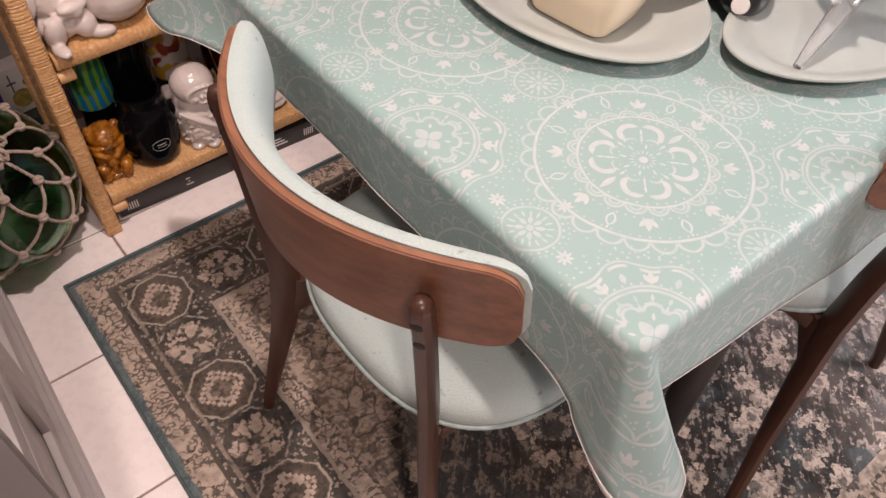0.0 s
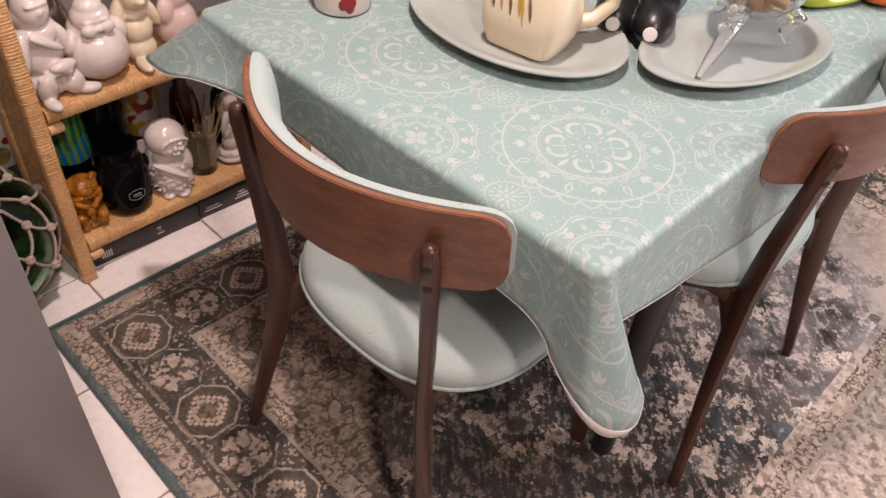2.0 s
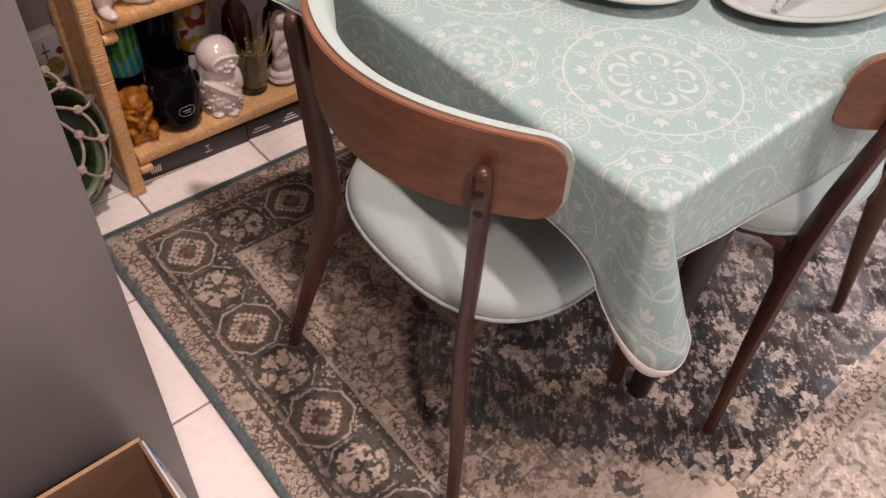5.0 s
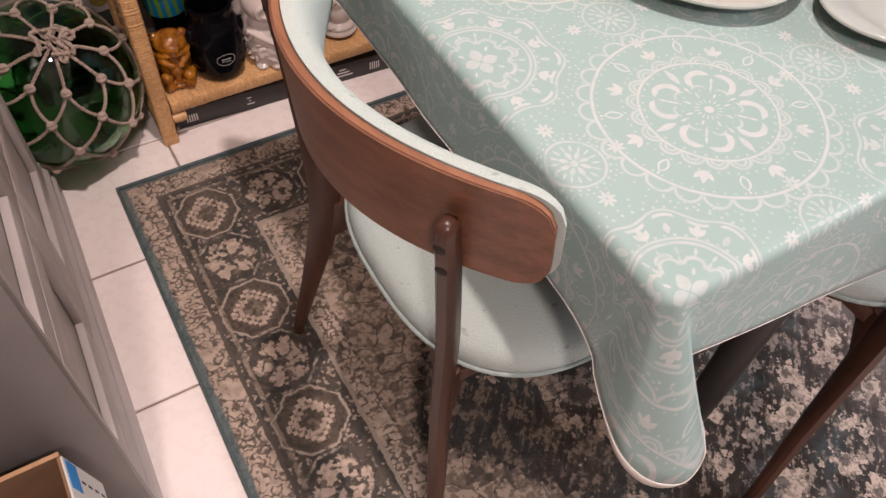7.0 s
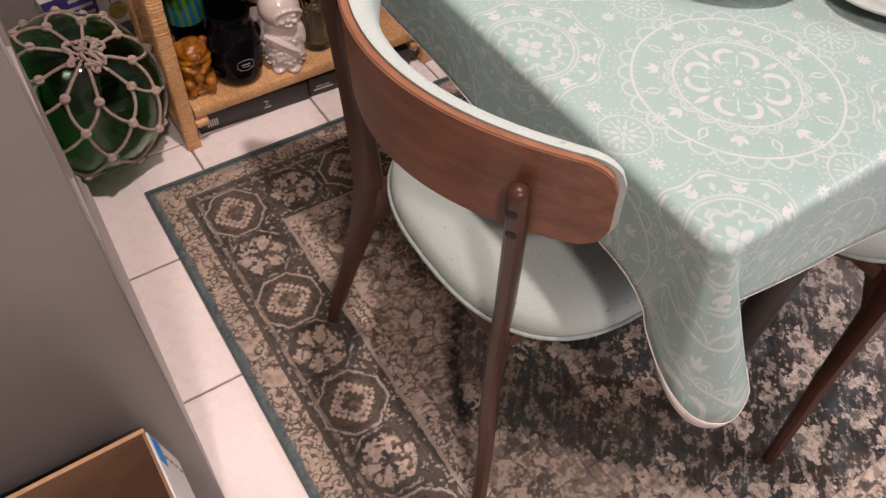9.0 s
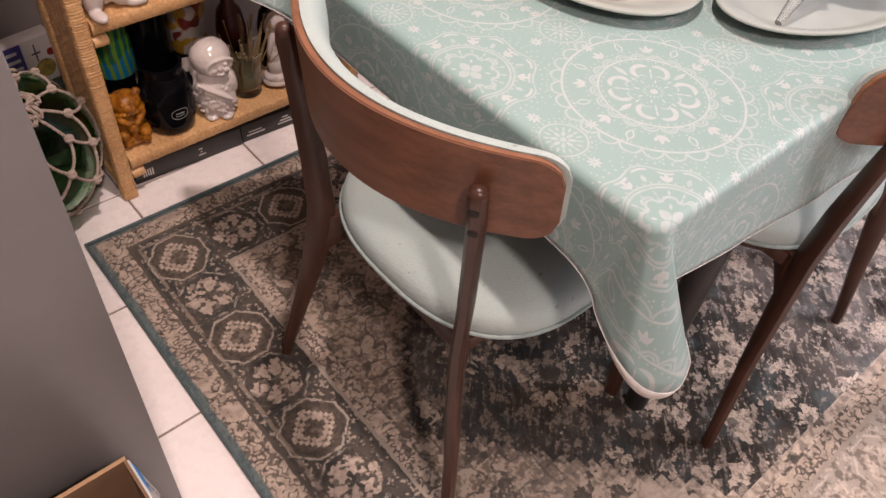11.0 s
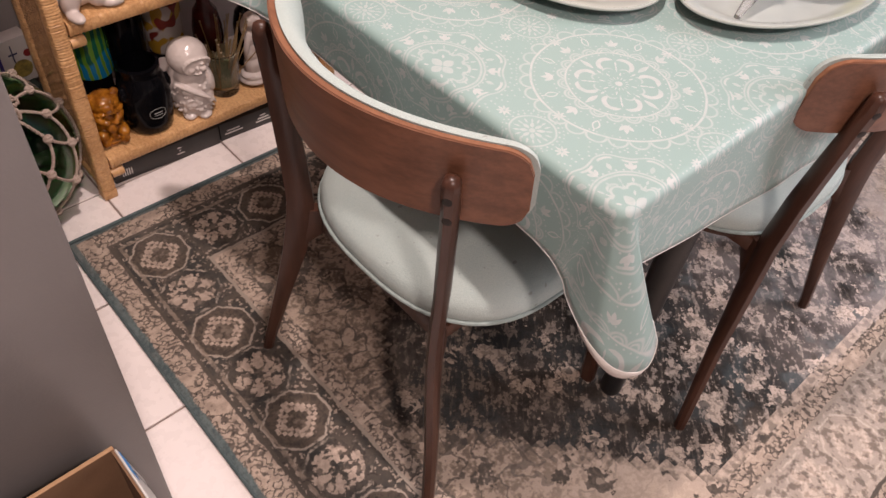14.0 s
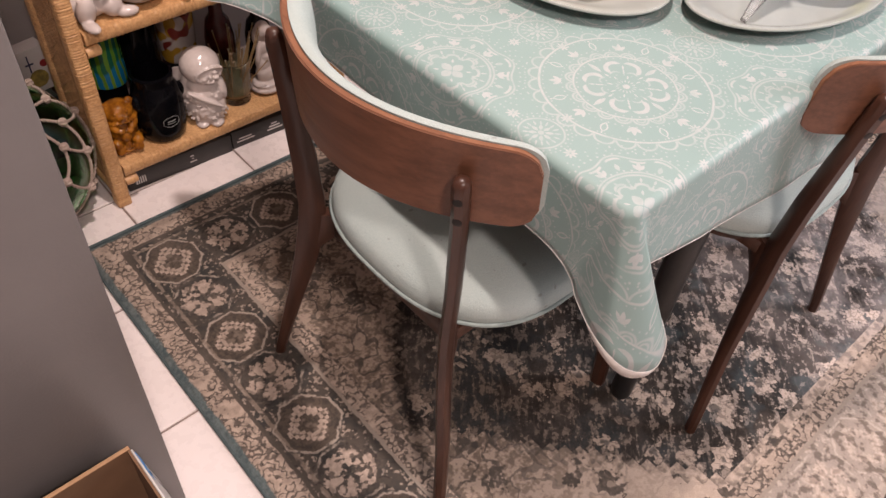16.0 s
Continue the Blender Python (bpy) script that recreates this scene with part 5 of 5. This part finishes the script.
figure("cream_figurine", (0.408, 0.150, ZU), -6, [
    ((0, 0, 0.030), (0.034, 0.030, 0.030)), ((0, 0, 0.072), (0.032, 0.028, 0.032)), ((0, 0, 0.108), (0.026, 0.022, 0.020)), ((0.004, -0.008, 0.148), (0.030, 0.028, 0.032)), ((0, 0.004, 0.160), (0.034, 0.028, 0.026)),
    ((-0.036, 0, 0.105), (0.016, 0.018, 0.042), (0, 16, 0)), ((0.036, 0, 0.100), (0.013, 0.015, 0.034), (0, -20, 0)), ((-0.012, -0.040, 0.012), (0.016, 0.034, 0.012)), ((0.026, -0.046, 0.008), (0.030, 0.014, 0.008), (0, 0, -20)), ((0.006, -0.034, 0.142), (0.010, 0.008, 0.007))],
    speckled("pale_cream_glaze", (0.66, 0.55, 0.40), (0.60, 0.49, 0.35), 8, 0.18, 0), "cream glazed ceramic figurine on the upper shelf", 0.0026, iterations=2)
figure("pink_figurine", (0.505, 0.170, ZU), 0, [((0, 0, 0.05), (0.050, 0.040, 0.052)), ((0, 0, 0.115), (0.036, 0.032, 0.040)), ((-0.03, -0.02, 0.09), (0.018, 0.016, 0.03))],
       speckled("pale_pink_glaze", (0.62, 0.46, 0.42), (0.56, 0.41, 0.38), 8, 0.2, 0), "pale pink glazed ceramic figurine on the upper shelf", 0.003)
pot = thing("silver_pot", (0.262, 0.228, ZU), 0, "polished silver pot behind the white figures", "pot")
part("body", lathe([(0.0, 0.0), (0.030, 0.0), (0.042, 0.04), (0.044, 0.10), (0.034, 0.15), (0.030, 0.19), (0.033, 0.20), (0.0, 0.20)], 36), Mat("polished_steel", (0.55, 0.52, 0.50), 0.14, 1.0).m, pot)

# ---- things on the table ----
TT = TZ + 0.001
jug = thing("cream_jug", (0.636, -0.682, TT + 0.010), 8, "cream glazed jug with angular foot and faded painted strokes", "jug")


def square_ring(hx, hy, z, r=0.35, n=24, dx=0.0, dy=0.0):
    out = []
    for i in range(n):
        t = 2 * math.pi * i / n
        c, s = math.cos(t), math.sin(t)
        out.append((dx + hx * math.copysign(abs(c) ** r, c), dy + hy * math.copysign(abs(s) ** r, s), z))
    return out


part("body", loft([square_ring(0.040, 0.046, 0.0), square_ring(0.046, 0.054, 0.003), square_ring(0.054, 0.064, 0.030, 0.42), square_ring(0.056, 0.068, 0.060, 0.5), square_ring(0.050, 0.066, 0.10, 0.6), square_ring(0.040, 0.055, 0.14, 0.7), square_ring(0.028, 0.036, 0.175, 0.8), square_ring(0.026, 0.030, 0.20, 0.9), square_ring(0.020, 0.024, 0.20, 0.9), square_ring(0.018, 0.022, 0.15, 0.9)]), M_CREAM, jug)
part("handle", tube([(0.044, -0.040, 0.030), (0.070, -0.066, 0.036), (0.088, -0.084, 0.060), (0.090, -0.086, 0.100), (0.070, -0.066, 0.140), (0.034, -0.028, 0.162)], [0.012, 0.012, 0.011, 0.011, 0.011, 0.012], 14), M_CREAM, jug)
M_OCHRE, M_ROSE, M_BROWN = Mat("ochre_paint", (0.48, 0.30, 0.05), 0.4).m, Mat("rose_paint", (0.48, 0.27, 0.20), 0.4).m, Mat("brown_paint", (0.16, 0.09, 0.045), 0.4).m
for k, (y, z, ln, m) in enumerate(((0.020, 0.080, 0.045, M_ROSE), (0.004, 0.072, 0.05, M_BROWN), (-0.010, 0.078, 0.045, M_OCHRE), (-0.016, 0.070, 0.05, M_OCHRE), (-0.028, 0.078, 0.040, M_BROWN), (0.034, 0.084, 0.03, M_BROWN))):
    part("painted_stroke", tube([(-0.0555 + 0.02 * max(0, (z + ln * f - 0.06)) * 3, y + 0.008 * f, z - 0.02 + ln * f) for f in (0, 0.25, 0.5, 0.75, 1.0)], [0.0008, 0.0022, 0.0026, 0.0022, 0.0008], 6), m, jug)

feet = thing("black_ornament", (0.826, -0.752, TT), -50, "rounded satin black ornament with two white discs", "ornament")
black_body = figure("body", (0, 0, 0), 0, [
    ((-0.040, -0.014, 0.034), (0.034, 0.050, 0.034), (0, 0, -10)), ((0.016, -0.036, 0.034), (0.034, 0.052, 0.034), (0, 0, -10)), ((0.0, 0.030, 0.05), (0.075, 0.045, 0.05)), ((0.0, 0.05, 0.10), (0.055, 0.04, 0.06))],
    speckled("satin_black_glaze", (0.006, 0.006, 0.007), (0.009, 0.008, 0.008), 20, 0.36, 0), "satin black", 0.0028, "", 4)
del black_body["category"]
black_body.parent = feet
for x, y, z in ((-0.050, -0.064, 0.036), (0.004, -0.087, 0.036)):
    part("white_disc", lathe([(0.0, 0.0), (0.0105, 0.0), (0.011, 0.002), (0.010, 0.004), (0.007, 0.0046), (0.0, 0.004)], 24, m=Matrix.Translation((x, y, z)) @ Euler((radians(78), 0, radians(-12))).to_matrix().to_4x4()), M_PRINTW, feet, "small white disc")

M_PRESSED = Mat("pressed_glass", (0.96, 0.96, 0.95), 0.10)
M_PRESSED.b.inputs["Transmission Weight"].default_value = 0.93
M_PRESSED = M_PRESSED.m
bowl = thing("footed_glass_bowl", (0.912, -0.888, TT + 0.012), 0, "round clear glass bowl on ornate glass feet filled with corks", "bowl")
BR = 0.078
prof = [(BR * math.sin(radians(a)), 0.118 - BR * math.cos(radians(a))) for a in range(8, 126, 9)]
inner = [((BR - 0.003) * math.sin(radians(a)), 0.118 - (BR - 0.003) * math.cos(radians(a))) for a in range(122, 6, -9)]
part("bowl", lathe(prof + inner, 44), M_GLASS, bowl)
for k, (a, far) in enumerate(((188, 0.172), (305, 0.075), (60, 0.085))):
    c, s = math.cos(radians(a)), math.sin(radians(a))
    pts = [(0.030, 0.062), (0.055, 0.058), (0.074 if k else 0.085, 0.046), (far * 0.80, 0.022), (far, 0.004)]
    foot = part("glass_foot", tube([(r * c, r * s, z) for r, z in pts], ([0.010, 0.015, 0.013, 0.009, 0.005] if k == 0 else [0.010, 0.015, 0.013, 0.009, 0.005]), 12), M_PRESSED, bowl, "moulded scrolled glass foot")
    for e in range(12 if k == 0 else 4):
        part("glass_scroll", blob(bmesh.new(), (c * (0.056 + 0.0045 * e), s * (0.056 + 0.0045 * e) + 0.009 * math.sin(e * 2.0), 0.040 + (0.0065 * ((e * 5) % 12) if k == 0 else 0.003 * e)), (0.0085, 0.006, 0.007), (e * 40, e * 25, 0), 2), M_PRESSED, foot)
M_CORK = speckled("cork", (0.52, 0.28, 0.13), (0.40, 0.20, 0.09), 90, 0.85, 0.0006, 300)
rnd = random.Random(12)
for layer, (z, r, cnt) in enumerate(((0.066, 0.022, 3), (0.086, 0.042, 7), (0.108, 0.048, 8), (0.128, 0.046, 8), (0.110, 0.014, 3), (0.135, 0.016, 3))):
    for k in range(cnt):
        a = 2 * math.pi * k / cnt + layer * 0.7
        m = Matrix.Translation((r * math.cos(a), r * math.sin(a), z)) @ Euler((rnd.uniform(0.8, 2.3), rnd.uniform(-0.6, 0.6), a + rnd.uniform(-0.9, 0.9))).to_matrix().to_4x4()
        part("cork", lathe([(0.0, -0.017), (0.0095, -0.017), (0.0105, -0.0155), (0.0105, 0.0155), (0.0095, 0.017), (0.0, 0.017)], 14, m=m), M_CORK, bowl)

mugw = thing("white_cup", (0.505, -0.405, TT), 0, "white cup with a dark red painted shape", "cup")
part("body", lathe([(0.0, 0.0), (0.040, 0.0), (0.044, 0.003), (0.046, 0.02), (0.047, 0.085), (0.046, 0.09), (0.044, 0.086), (0.042, 0.02), (0.0, 0.012)], 44), M_WHITE, mugw)
bm = bmesh.new()
for i in range(5):
    a = radians(232 + i * 4.5)
    blob(bm, (0.0462 * math.cos(a), 0.0462 * math.sin(a), 0.022 + 0.006 * math.sin(i * 1.7)), (0.007, 0.002, 0.009), (0, 0, math.degrees(a) + 90), 2)
part("red_shape", bm, Mat("dark_red_paint", (0.22, 0.012, 0.018), 0.3).m, mugw, "dark red painted shape")

leafy = figure("green_bag", (1.215, -0.890, TT), -20, [((-0.05, 0, 0.022), (0.07, 0.05, 0.023)), ((0.03, 0.01, 0.030), (0.08, 0.06, 0.031)), ((-0.02, 0.03, 0.045), (0.06, 0.04, 0.032)), ((0.0, -0.03, 0.012), (0.09, 0.025, 0.012))],
                speckled("yellow_green_film", (0.36, 0.40, 0.03), (0.26, 0.31, 0.02), 30, 0.35), "crumpled yellow-green bag lying on the tablecloth", 0.004, "things on the table", 1)
leafy["category"] = "bag"
packet_o = figure("orange_packet", (1.285, -0.965, TT), 0, [((0, 0, 0.02), (0.05, 0.05, 0.02))], speckled("orange_film", (0.60, 0.12, 0.02), (0.50, 0.09, 0.015), 30, 0.4), "small orange packet lying on the tablecloth", 0.004, "things on the table", 1)
packet_o["category"] = "packet"

# ---- floor tiles ----
TP, TQ = 0.313, 0.308
tile_me = bpy.data.meshes.new("tile")
bm = box(-TP / 2 + 0.0025, TP / 2 - 0.0025, -TQ / 2 + 0.0025, TQ / 2 - 0.0025, -0.02, 0.0, 0.0015, 1)
bm.to_mesh(tile_me)
bm.free()
tile_me.materials.append(M_TILE)
for i in range(-8, 7):
    for j in range(-11, 2):
        x, y = 0.134 + TP * (i + 0.5), 0.112 + TQ * (j + 0.5)
        if X0 < x < X1 and Y0 < y < Y1 + 0.1:
            t = new("tile", tile_me)
            t.location = (x, y, 0.0004 * random.uniform(-1, 1) - 0.0004)
            t.parent = floor
